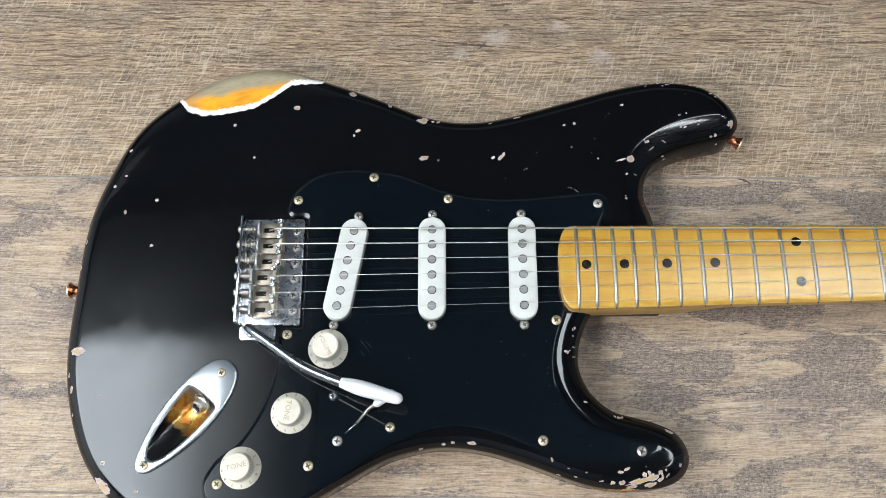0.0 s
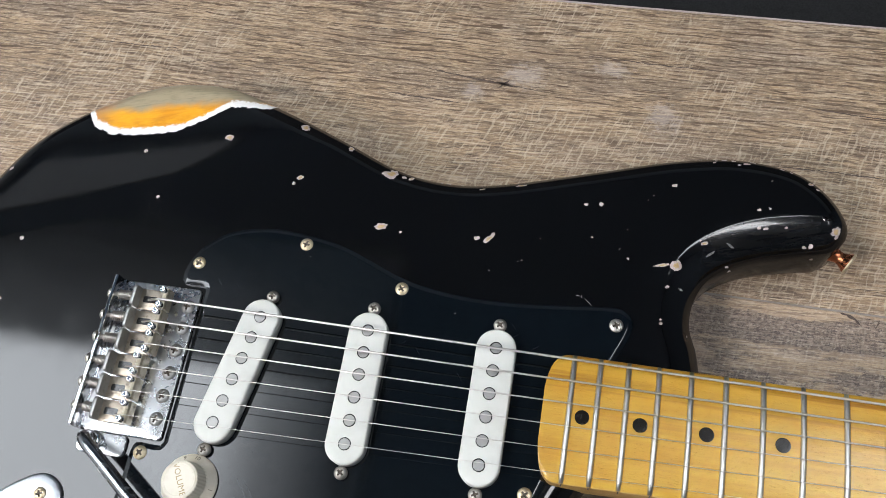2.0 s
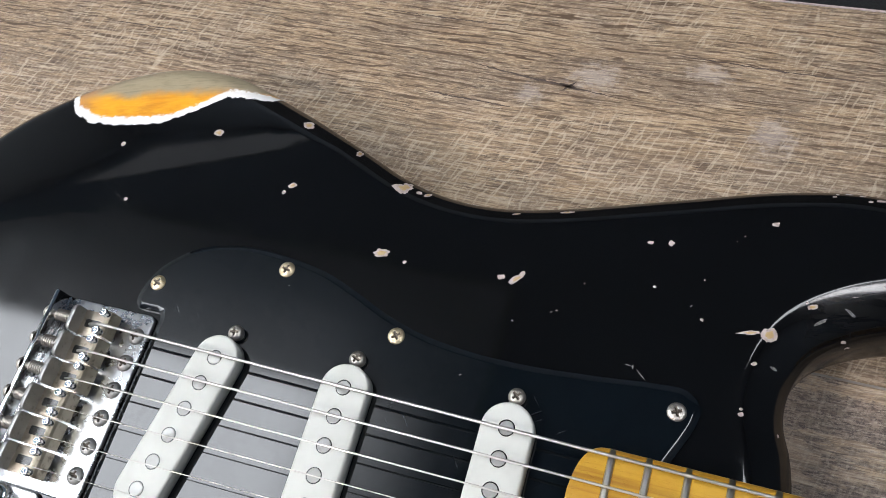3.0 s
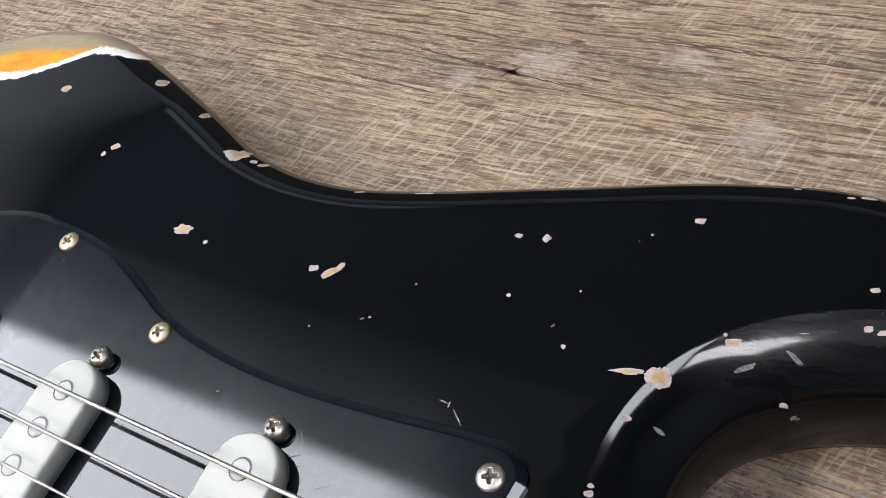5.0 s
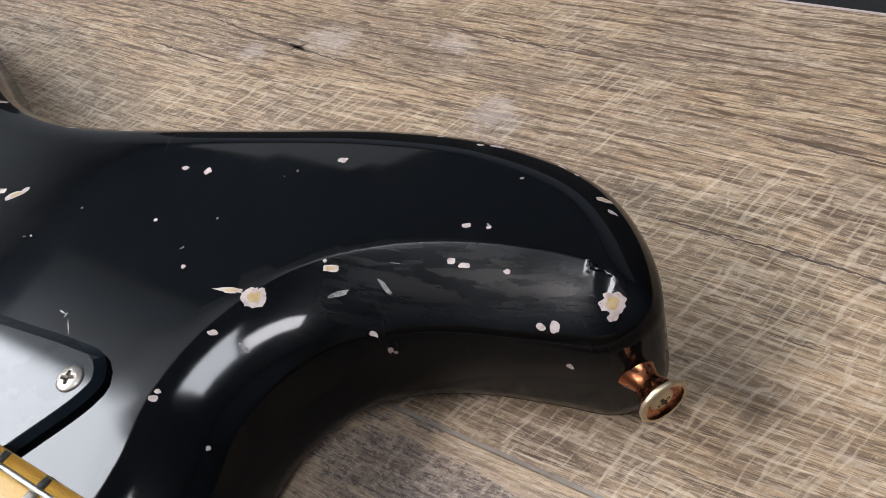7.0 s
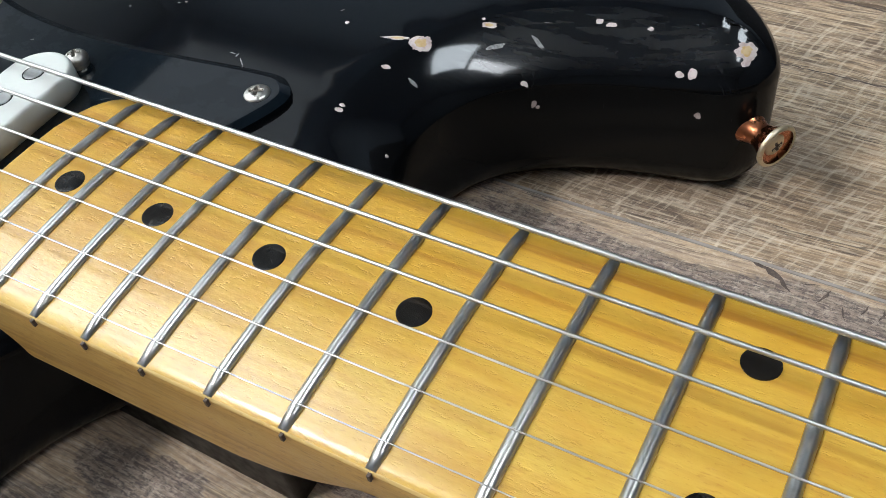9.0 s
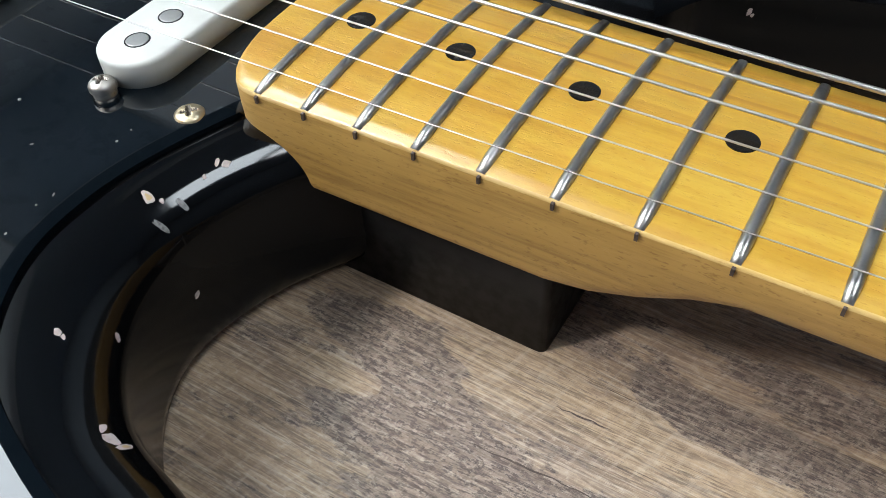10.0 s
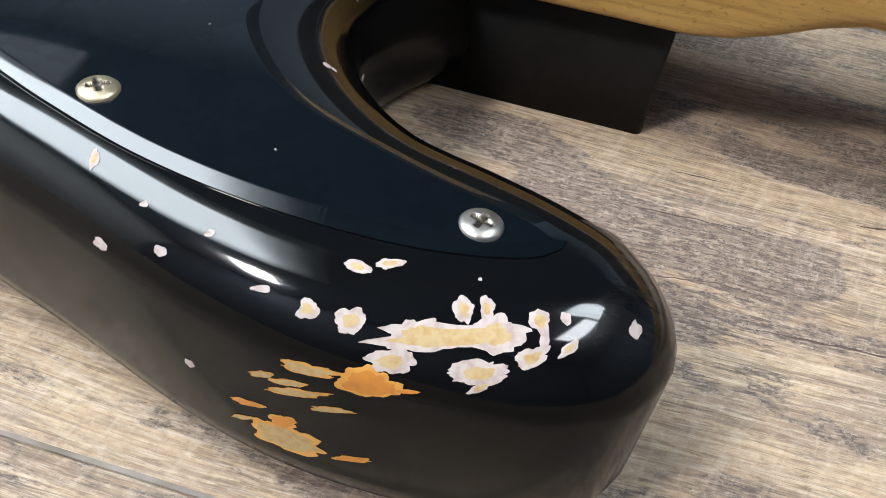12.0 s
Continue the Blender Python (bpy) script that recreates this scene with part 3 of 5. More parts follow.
# ---- the table ----
def table():
    t = tagged(new("table"), "table with a weathered grey-brown wood-look plank top", "table")
    t.matrix_basis = pose(0, 0, 0, 0, 0, -0.9)
    edge = 0.2620
    part("board", box(-0.75, 1.35, edge - 0.858, edge, -0.030, -0.0061), DARKROOM, t, "dark core board", smooth=False)
    part("edge_strip", box(-0.75, 1.35, edge + 0.0003, edge + 0.0012, -0.030, -0.0006, 0.0003), PRIMER, t, "pale edge strip", smooth=False)
    for x in (-0.68, 1.25):
        for y in (-0.56, 0.18):
            part("leg", box(x, x + 0.06, y, y + 0.06, -0.75, -0.030, 0.004), DARKROOM, t, smooth=False)
    y1 = edge
    for width, cut in ((0.1725, 0.62), (0.228, -0.42), (0.228, 0.75), (0.228, 0.1)):
        for a, b in ((-0.75, cut), (cut + 0.0003, 1.35)):
            bm = box(a, b, y1 - width, y1, -0.006, 0.0)
            top = [e for e in bm.edges if all(v.co.z > -0.001 for v in e.verts)]
            bmesh.ops.bevel(bm, geom=top, offset=0.0009, segments=1, affect="EDGES")
            part("plank", bm, PLANK if width < 0.2 else PLANK_DEEP, t, smooth=False)
        y1 -= width + 0.0003
        # strip added in the seam, its paleness painting the bevel's reflected light
        part("seam_strip", box(-0.75, 1.35, y1 - 0.0003, y1 + 0.0006, -0.005, -0.00035), SEAM, t, "pale strip painted for the light on the seam", smooth=False)
    # drying cracks, a knot and dents: their lines in millimetres and their greatest widths
    rng = random.Random(11)
    for width, line in CRACKS:
        pts = [Vector((x / 1000, y / 1000)) for x, y in line]
        fine = []
        for a, b in zip(pts, pts[1:]):
            k = max(3, int((b - a).length / 0.0016))
            fine += [a + (b - a) * (i / k) for i in range(k)]
        fine.append(pts[-1])
        bm, rows, n = bmesh.new(), [], len(fine)
        for i, p in enumerate(fine):
            d = (fine[min(i + 1, n - 1)] - fine[max(i - 1, 0)]).normalized()
            w = width / 2000 * (0.12 + max(0.0, math.sin(math.pi * i / (n - 1))) ** 0.6) * rng.uniform(0.45, 1.15)
            q = p + Vector((-d.y, d.x)) * rng.uniform(-0.00025, 0.00025)
            rows.append([bm.verts.new((q.x - d.y * w * s, q.y + d.x * w * s, 0.00006)) for s in (1, -1)])
        for a, b in zip(rows, rows[1:]):
            bm.faces.new((a[0], a[1], b[1], b[0]))
        bmesh.ops.recalc_face_normals(bm, faces=bm.faces[:])
        ob = part("crack", bm, CRACK, t, smooth=False)
        ob.matrix_basis = t.matrix_basis.inverted()


CRACKS = [
    (1.1, [(84, 205.5), (100, 203), (113, 201), (128, 199.2), (140, 197.6), (150, 196.4), (160, 195)]), (2.2, [(129.5, 199.6), (134, 198.6), (140, 197.0)]),
    (1.2, [(132, 195.6), (135, 198.2), (138, 201.6)]), (0.9, [(66, 186.2), (85, 185), (112, 183)]), (0.7, [(30, 231), (70, 229.5), (104, 229)]), (0.7, [(180, 222), (230, 219.5), (262, 219)]),
    (0.7, [(-128, 205), (-90, 203.6), (-60, 203.8)]), (0.8, [(300, 200), (340, 197), (392, 196.5)]), (0.7, [(281, 162.1), (317, 161.8), (345, 160.2), (370, 158.2), (404, 157.4)]),
    (0.45, [(233, -71.2), (256, -68.2), (277, -64)]), (0.45, [(263, -30.2), (276, -29.6)]), (0.7, [(307, -33.2), (316, -32)]),
    (0.4, [(250, -47), (270, -45.6), (288, -45.4)]), (0.6, [(282, -75), (305, -73), (330, -72.6)]),
    (1.5, [(319.5, 83.2), (323, 82.6), (327, 80.4), (330, 77.6)]), (0.6, [(331.5, 81), (336, 82.2)]), (0.7, [(338.4, 81.8), (337.4, 79.4), (336, 76.8)]), (0.6, [(342, 78), (343, 74.2)]),
    (0.5, [(347, 80.6), (346, 77)]), (0.6, [(350.4, 81), (350.8, 79.4), (350, 77)]), (0.4, [(359, 81), (356, 77)]), (0.4, [(355, 72), (352, 64.4)]),
]
table()

# ---- the guitar ----
guitar = tagged(new("electric_guitar"), "worn black solid-body electric guitar with maple neck lying on the table", "electric guitar")
TOP, GUARD_TOP, BOARD_TOP = 0.0468, 0.0490, 0.0574

UPPER = [(-141, -5), (-139.2, 30), (-132.5, 66), (-115, 111.5), (-90, 137.8), (-52, 159.2), (-30, 162.6), (-8, 160.4), (31, 145.4), (72, 126.8), (92, 118.2), (112, 113.6),
         (132, 113.3), (152, 116.8), (192.5, 127.8), (233, 138.8), (262, 142.3), (290, 137.3), (307.5, 122.5), (312.6, 110), (306.5, 100.5), (292, 97), (275, 93), (261, 87),
         (250, 78.5), (244, 66.5), (243, 54), (247, 41)]
LOWER = [(248, 24), (231, 2), (210, -17), (202.5, -27), (197, -37.5), (193.5, -49), (192.5, -60), (195.5, -71.5), (203, -82.5), (213.5, -90.5), (227.5, -94.5), (239.5, -98),
         (250.5, -103.3), (257, -112), (258.3, -121.5), (253, -131), (241.5, -136.8), (226, -138.4), (208, -138), (191, -134.6), (158, -123), (132, -115.3), (110, -112.5), (93, -113.7),
         (70, -119.8), (37.5, -137.2), (4, -155), (-26, -165), (-53, -168), (-80, -160), (-101.5, -145), (-121.5, -121), (-134, -92), (-141, -58)]


def arm_drop(x, y):
    """How far the forearm contour takes the top down at a place."""
    ax, ay, bx, by = -0.142, 0.036, 0.073, 0.130
    d = ((bx - ax) * (y - ay) - (by - ay) * (x - ax)) / math.hypot(bx - ax, by - ay)
    q = max(0.0, d)
    return 0.175 * q * q / (q + 0.014)


def guitar_body():
    loop = ccw(spline(UPPER + LOWER, True, 0.003))
    WIDE, HIGH, LOWR, N = 0.0175, 0.0122, 0.012, 14
    # the rounding narrows where the outline turns tightly
    n, wide = len(loop), []
    for i in range(n):
        a, b, c = loop[i - 4], loop[i], loop[(i + 4) % n]
        area = abs((b - a).cross(c - a)) / 2
        wide.append(min(WIDE, 0.90 * (b - a).length * (c - b).length * (c - a).length / max(4 * area, 1e-9)) if (b - a).cross(c - b) > 0 else WIDE)
    wide = [min(wide[(i + k) % n] for k in range(-3, 4)) for i in range(n)]
    for _ in range(5):
        wide = [sum(wide[(i + k) % n] for k in range(-3, 4)) / 7 for i in range(n)]
    # and is tighter on the outer edges than inside the horns
    tight = [0.71 if abs(p.y) > 0.105 or p.x < 0.15 else 0.90 if p.x > 0.222 and 0.02 < p.y < 0.104 else 1.0 for p in loop]
    for _ in range(4):
        tight = [sum(tight[(i + k) % n] for k in range(-4, 5)) / 9 for i in range(n)]
    wide = [min(w, f * WIDE) for w, f in zip(wide, tight)]
    # the rounding sets in sooner, nearly a chamfer, inside the upper horn
    power = [2 / (1.28 if p.x > 0.222 and 0.02 < p.y < 0.104 else 2.02 if p.x > 0.185 and -0.101 < p.y < 0.02 else 1.62 if p.x > 0.215 and p.y < -0.09 else 1.97) for p in loop]
    for _ in range(4):
        power = [sum(power[(i + k) % n] for k in range(-3, 4)) / 7 for i in range(n)]
    rings = []
    for i in range(5):
        a = math.pi / 2 * i / 4
        rings.append([(p.x, p.y, LOWR * (1 - math.cos(a))) for p in inset(loop, LOWR * (1 - math.sin(a)))])
    for i in range(N + 1):
        a = math.pi / 2 * i / N
        ring = []
        for p, e in zip(inset(loop, [w * (1 - max(0.0, math.cos(a)) ** e) for w, e in zip(wide, power)]), power):
            top = TOP - arm_drop(p.x, p.y)
            ring.append((p.x, p.y, top - HIGH + HIGH * math.sin(a) ** e))
        rings.append(ring)
    bm = lofted(rings, True, False)
    rim = rings[-1]
    flat = [Vector((x, y)) for x, y, z in rim]
    inner = inset(ccw(flat), 0.004)
    n = len(flat)
    pts = list(flat)

    def inside(p, poly):
        odd = False
        for a, b in zip(poly, poly[1:] + poly[:1]):
            if (a.y > p.y) != (b.y > p.y) and p.x < (b.x - a.x) * (p.y - a.y) / (b.y - a.y) + a.x:
                odd = not odd
        return odd

    step = 0.007
    for i in range(-20, 46):
        for j in range(-24, 24):
            p = Vector((i * step + (j % 2) * step / 2, j * step * 0.87))
            if inside(p, inner):
                pts.append(p)
    # the mortise under the jack plate
    c, a = Vector((-0.0563, -0.0938)), radians(51.5)
    mouth = [Vector((c.x + x * math.cos(a) - y * math.sin(a), c.y + x * math.sin(a) + y * math.cos(a))) for x, y in
             ((0.0180, 0.0), (0.0178, 0.0118), (0.002, 0.0120), (-0.012, 0.0108), (-0.024, 0.0082), (-0.0318, 0.0050), (-0.0352, 0), (-0.0318, -0.0050), (-0.024, -0.0082), (-0.012, -0.0108),
              (0.002, -0.0120), (0.0178, -0.0118))]
    pts = pts[:n] + [p for p in pts[n:] if not inside(p, inset(ccw(list(mouth)), -0.002))]
    m, k = len(pts), len(mouth)
    pts += mouth
    co, _, faces, *_ = geometry.delaunay_2d_cdt(pts, [(i, (i + 1) % n) for i in range(n)] + [(m + i, m + (i + 1) % k) for i in range(k)], [], 1, 1e-6)
    faces = [f for f in faces if not inside(sum((co[i] for i in f), Vector((0, 0))) / len(f), mouth)]
    bm.verts.ensure_lookup_table()
    first = len(bm.verts) - n
    made = [bm.verts[first + i] if i < n else bm.verts.new((c.x, c.y, TOP - arm_drop(c.x, c.y))) for i, c in enumerate(co)]
    for f in faces:
        try:
            bm.faces.new([made[i] for i in f])
        except ValueError:
            pass
    bmesh.ops.recalc_face_normals(bm, faces=bm.faces[:])
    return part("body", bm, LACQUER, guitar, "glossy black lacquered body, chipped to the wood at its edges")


body = guitar_body()
heel = part("neck_heel", slab(rounded(0.19, 0.2547, -0.0193, 0.0275, 0.0018), 0.0, 0.0321, 0.0006), HEEL, guitar, "square black heel block under the neck")
heel.active_material.node_tree.nodes["Principled BSDF"].inputs["Specular IOR Level"].default_value = 0.10

GUARD_EDGE = (
    spline([(14.7, 36.8), (13.6, 39.2), (3, 40), (1.2, 44), (4.7, 55.8), (12, 64), (19.6, 69), (35, 73), (50.5, 73.1), (73.7, 69.6), (89, 64), (104.5, 57.5), (119.7, 53.3), (138.7, 51),
            (157.6, 50.7), (180.4, 52.2), (203.2, 54.3), (211.5, 54), (216.4, 49.2), (216.2, 44), (209.5, 28)])
    + spline([(186, -27.5), (179.6, -45.9), (177.2, -60.4), (178.3, -75.2), (184.6, -88.3), (194.6, -98), (211.5, -105), (225, -108.7), (234.5, -110.8), (239.3, -114), (236.5, -118.2),
              (222, -122.6), (201, -123), (180, -119.8), (160, -113.3), (140, -105.3), (124, -101.6), (111, -100.8), (94, -103.6), (77, -110.2), (63, -117.3), (43, -130.6), (22.5, -144),
              (-4, -153.5), (-24, -153.5), (-38, -146), (-42.3, -136), (-35.3, -121.6), (-22, -111), (-12.4, -97.4), (-4.6, -80), (-0.4, -58.6), (0.6, -40.2), (2, -37.6), (13.4, -37.2), (14.7, -35.2)]))


def guard_z(x, y):
    """The height of the guard's face, which bows down a little towards the lower horn."""
    u = min(1.0, max(0.0, (x - 0.10) / 0.06))
    d, e = max(0.0, -0.090 - y), max(0.0, x - 0.211)
    drop = 0.040 * d * d / (d + 0.004) * u * u * (3 - 2 * u)
    return max(TOP + 0.0004, GUARD_TOP - drop - (0.038 * e * e / (e + 0.004) if y < -0.09 else 0.0))


def pickguard():
    loop = ccw(GUARD_EDGE)
    rings = [[(p.x, p.y, TOP + 0.00005) for p in loop], [(p.x, p.y, max(TOP + 0.0002, guard_z(p.x, p.y) - 0.00102)) for p in loop],
             [(p.x, p.y, guard_z(p.x, p.y) - 0.00006) for p in inset(loop, 0.0021)], [(p.x, p.y, guard_z(p.x, p.y)) for p in inset(loop, 0.0024)]]
    bm = lofted(rings, True, False)
    rim = [Vector((x, y)) for x, y, z in rings[-1]]
    n = len(rim)
    pts = list(rim)
    for i in range(20):
        for j in range(8):
            p = Vector((0.10 + 0.0072 * i, -0.125 + 0.0075 * j))
            odd = False
            for a, b in zip(rim, rim[1:] + rim[:1]):
                if (a.y > p.y) != (b.y > p.y) and p.x < (b.x - a.x) * (p.y - a.y) / (b.y - a.y) + a.x:
                    odd = not odd
            if odd and min((q - p).length for q in rim) > 0.002:
                pts.append(p)
    co, _, faces, *_ = geometry.delaunay_2d_cdt(pts, [(i, (i + 1) % n) for i in range(n)], [], 1, 1e-6)
    cap = [bm.verts.new((c.x, c.y, guard_z(c.x, c.y))) for c in co]
    for f in faces:
        bm.faces.new([cap[i] for i in f])
    ob = part("pickguard", bm, GUARD, guitar, "black plastic pickguard with a bevelled edge")
    for e in ob.data.edges:
        i, j = e.vertices
        e.use_edge_sharp = i < 4 * n and j < 4 * n and i // n == j // n < 2
    return ob


guard = pickguard()


# ---- neck ----
def half_width(x):
    return 0.0277 + (0.0210 - 0.0277) * (x - 0.19) / (0.648 - 0.19)


NECK_Y = -0.0006
RADIUS = 0.184


def mid(x):
    """The neck's middle line, which leans a little to the bass side."""
    return NECK_Y + 0.0055 * (x - 0.06)


def neck():
    rings = []
    xs = [0.1812 + 0.0118 * (i / 10) ** 2 for i in range(11)] + [0.193 + 0.009 * i for i in range(1, 14)] + [0.31 + 0.026 * i for i in range(1, 14)]
    for x in xs:
        u = min(1.0, max(0.03, (x - 0.1809) / 0.0115))
        w = half_width(x) * (1 - (1 - u) ** 3) ** (1 / 3)
        s = min(1.0, max(0.0, (x - 0.2575) / 0.034))
        s = s * s * (3 - 2 * s)
        n = 14 + (2.1 - 14) * s ** 0.5
        depth_low = 0.0322 + (0.0374 - 0.0322) * s
        side = 0.0065
        ring = []
        for i in range(17):
            y = w * (1 - 2 * i / 16)
            ring.append((x, mid(x) + y, BOARD_TOP - (RADIUS - math.sqrt(RADIUS**2 - y * y))))
        ze = ring[-1][2]
        ring.insert(0, (x, mid(x) + w * 1.012, ze - 0.0009))
        ring.append((x, mid(x) - w * 1.012, ze - 0.0009))
        for i in range(19):
            a = math.pi * i / 18
            cy, sz = -math.cos(a), math.sin(a)
            ring.append((x, mid(x) + w * 1.012 * math.copysign(abs(cy) ** (2 / n), cy), ze - side + (depth_low - ze + side) * abs(sz) ** (2 / n)))
        rings.append(ring)
    bm = lofted(rings)
    bmesh.ops.recalc_face_normals(bm, faces=bm.faces[:])
    for f in bm.faces:
        f.material_index = 0 if f.normal.z > 0.75 else 2 if f.normal.z > 0.2 else 1
    ob = part("neck", bm, [BOARD, NECK, EDGE_HIGHLIGHT], guitar, "amber lacquered maple neck and fingerboard")
    head = spline([(648, 21), (662, 27), (680, 33), (740, 42), (800, 44), (826, 38), (838, 22), (834, 2), (820, -12), (800, -18), (782, -22), (772, -34), (756, -40), (740, -34),
                   (720, -22), (690, -19), (660, -22), (648, -21)])
    part("headstock", slab(head, 0.0357, 0.0477, 0.001), NECK, guitar, "plain maple headstock")
    return ob


maple_neck = neck()


def fret_x(n):
    return 0.648 * 2 ** (-n / 12)


def frets():
    for n in range(1, 22):
        x, w = fret_x(n), half_width(fret_x(n))
        prof = [(-0.00125, -0.0004), (-0.0011, 0.0005), (-0.0006, 0.00105), (0, 0.0012), (0.0006, 0.00105), (0.0011, 0.0005), (0.00125, -0.0004)]
        rings = []
        for i in range(15):
            y = w * (1 - 2 * i / 14)
            k = 0.35 if i in (0, 14) else 1.0
            z = BOARD_TOP - (RADIUS - math.sqrt(RADIUS**2 - y * y))
            rings.append([(x + px * (0.8 if k < 1 else 1), mid(x) + y, z + (pz * k if pz > 0 else pz)) for px, pz in prof])
        bm = lofted(rings)
        bmesh.ops.recalc_face_normals(bm, faces=bm.faces[:])
        wire = part("fret", bm, FRETWIRE, maple_neck, "worn nickel fret wire")
        edge = BOARD_TOP - (RADIUS - math.sqrt(RADIUS**2 - w * w))
        for side in (1, -1):
            y = mid(x) + side * w * 1.012
            part("tang", box(x - 0.0003, x + 0.0003, y - 0.0006, y + 0.00008, edge - 0.0020, edge - 0.0004), CRACK, wire, "dark end of the fret slot", smooth=False)


frets()


def dots():
    disc = lathe([(0.0031, -0.0006), (0.0031, 0.00005), (0.0028, 0.00008)], 28)
    first = None
    for n, offs in ((21, (0,)), (19, (0,)), (17, (0,)), (15, (0,)), (12, (0.0133, -0.0133)), (9, (0,)), (7, (0,)), (5, (0,)), (3, (0,))):
        for o in offs:
            x = (fret_x(n) + fret_x(n - 1)) / 2
            z = BOARD_TOP - (RADIUS - math.sqrt(RADIUS**2 - o * o)) + 0.00006
            tilt = -math.degrees(o / RADIUS)
            if first is None:
                first = put(part("inlay_dot", disc, INK, maple_neck, "black position dot", smooth=False), x, mid(x) + 0.0006 + o, z, tilt)
            else:
                share(first, x, mid(x) + 0.0006 + o, z, 0, tilt)


dots()
part("nut", box(0.648, 0.6515, -0.0185, 0.0235, 0.0470, 0.0620, 0.0005), WHITE, guitar, "white nut")

# ---- strings ----
STRING_R = (0.00058, 0.00046, 0.00034, 0.00022, 0.00018, 0.00014)
SADDLE_X = (-0.0030, -0.0025, -0.0020, -0.0040, -0.0035, -0.0030)


def string_y(i, x):
    return (2.5 - i) * (0.01106 - 0.0064 * x) - 0.0001 + 0.0029 * x


def string_z(i, x):
    arch = 0.0012 * (1 - (abs(2.5 - i) / 2.5) ** 2)
    return 0.0583 + arch + 0.0050 * x


for i in range(6):
    a = (SADDLE_X[i] + 0.001, string_y(i, 0), string_z(i, 0))
    ends = [(a[0] - 0.0075, a[1], a[2] - 0.0042), (a[0] - 0.002, a[1], a[2] - 0.0008), a, (0.648, string_y(i, 0.648), string_z(i, 0.648)), (0.66, string_y(i, 0.66), 0.0522),
            (0.69 + 0.022 * i, 0.030 - 0.004 * i, 0.0497)]
    part("string", tube(ends, STRING_R[i], 8), STRING, guitar, "wound steel string" if i < 3 else "plain steel string")
    px, py = 0.69 + 0.022 * i, 0.030 - 0.004 * i
    put(part("tuner_post", lathe([(0.0035, 0), (0.0035, 0.004), (0.003, 0.0075)], 16), NICKEL, guitar), px, py, 0.0472)


# ---- screws ----
def screw(parent, x, y, z, r=0.0032, h=0.0012, material=None, label="", turn=None, tilt=(0, 0)):
    key = (round(r, 5), round(h, 5))
    if key not in SCREWS:
        SCREWS[key] = screw_head(r, h)
    ob = part("screw", SCREWS[key].copy(), [material or AGED, RECESS], parent, label)
    return put(ob, x, y, z, tilt[0], tilt[1], random.uniform(0, 90) if turn is None else turn)


SCREWS = {}
for x, y, mt in ((58.8, 67, AGED), (7.9, 50.9, AGED), (109.3, 50.6, AGED), (209.3, 46, NICKEL), (178.3, -33.8, AGED), (167.2, -109.6, AGED), (227.2, -116.1, NICKEL),
                 (22.9, -124.4, AGED), (-32.6, -135, AGED), (5.4, -41.9, AGED), (40.3, -109.4, NICKEL)):
    screw(guard, x / 1000, y / 1000, guard_z(x / 1000, y / 1000) - 0.0001, material=mt, label="tarnished pickguard screw")


# ---- pickups ----
def pickup(x, y, turn):
    h = 0.0062
    loop = []
    for i in range(33):
        a = math.pi * i / 32
        loop.append(Vector((0.0090 * math.cos(a), 0.0258 + 0.0090 * math.sin(a))))
    for i in range(33):
        a = math.pi + math.pi * i / 32
        loop.append(Vector((0.0090 * math.cos(a), -0.0258 + 0.0090 * math.sin(a))))
    cover = part("pickup", slab(loop, -0.0015, h, 0.0011, 4), WHITE, guitar, "aged white pickup cover with six pole pieces")
    put(cover, x, y, GUARD_TOP, 0, 0, turn)
    pole = lathe([(0.00250, -0.0004), (0.00250, 0.00008), (0.00232, 0.0002)], 20)
    ring = lathe([(0.00285, -0.0001), (0.00285, 0.00005), (0.0024, 0.00006)], 20)
    first = first_ring = None
    for i in range(6):
        yy = (2.5 - i) * 0.01036
        if first is None:
            first = put(part("pole_piece", pole, POLE, cover, "grey magnet pole", smooth=False), 0, yy, h)
            first_ring = put(part("pole_gap", ring, INK, cover, "dark gap round the pole", smooth=False), 0, yy, h)
        else:
            share(first, 0, yy, h)
            share(first_ring, 0, yy, h)
    for s in (1, -1):
        put(part("height_screw", screw_head(0.0030, 0.0019), [NICKEL, RECESS], cover), 0, s * 0.0378, 0.0021, 0, 0, random.uniform(0, 90))
        put(part("screw_sleeve", lathe([(0.0026, -0.002), (0.0026, 0.0018)], 16), STEEL, cover), 0, s * 0.0378, 0.0)


pickup(0.1577, 0.0006, 0)
pickup(0.0987, 0.0008, 0)
pickup(0.0424, 0.0008, -10.6)


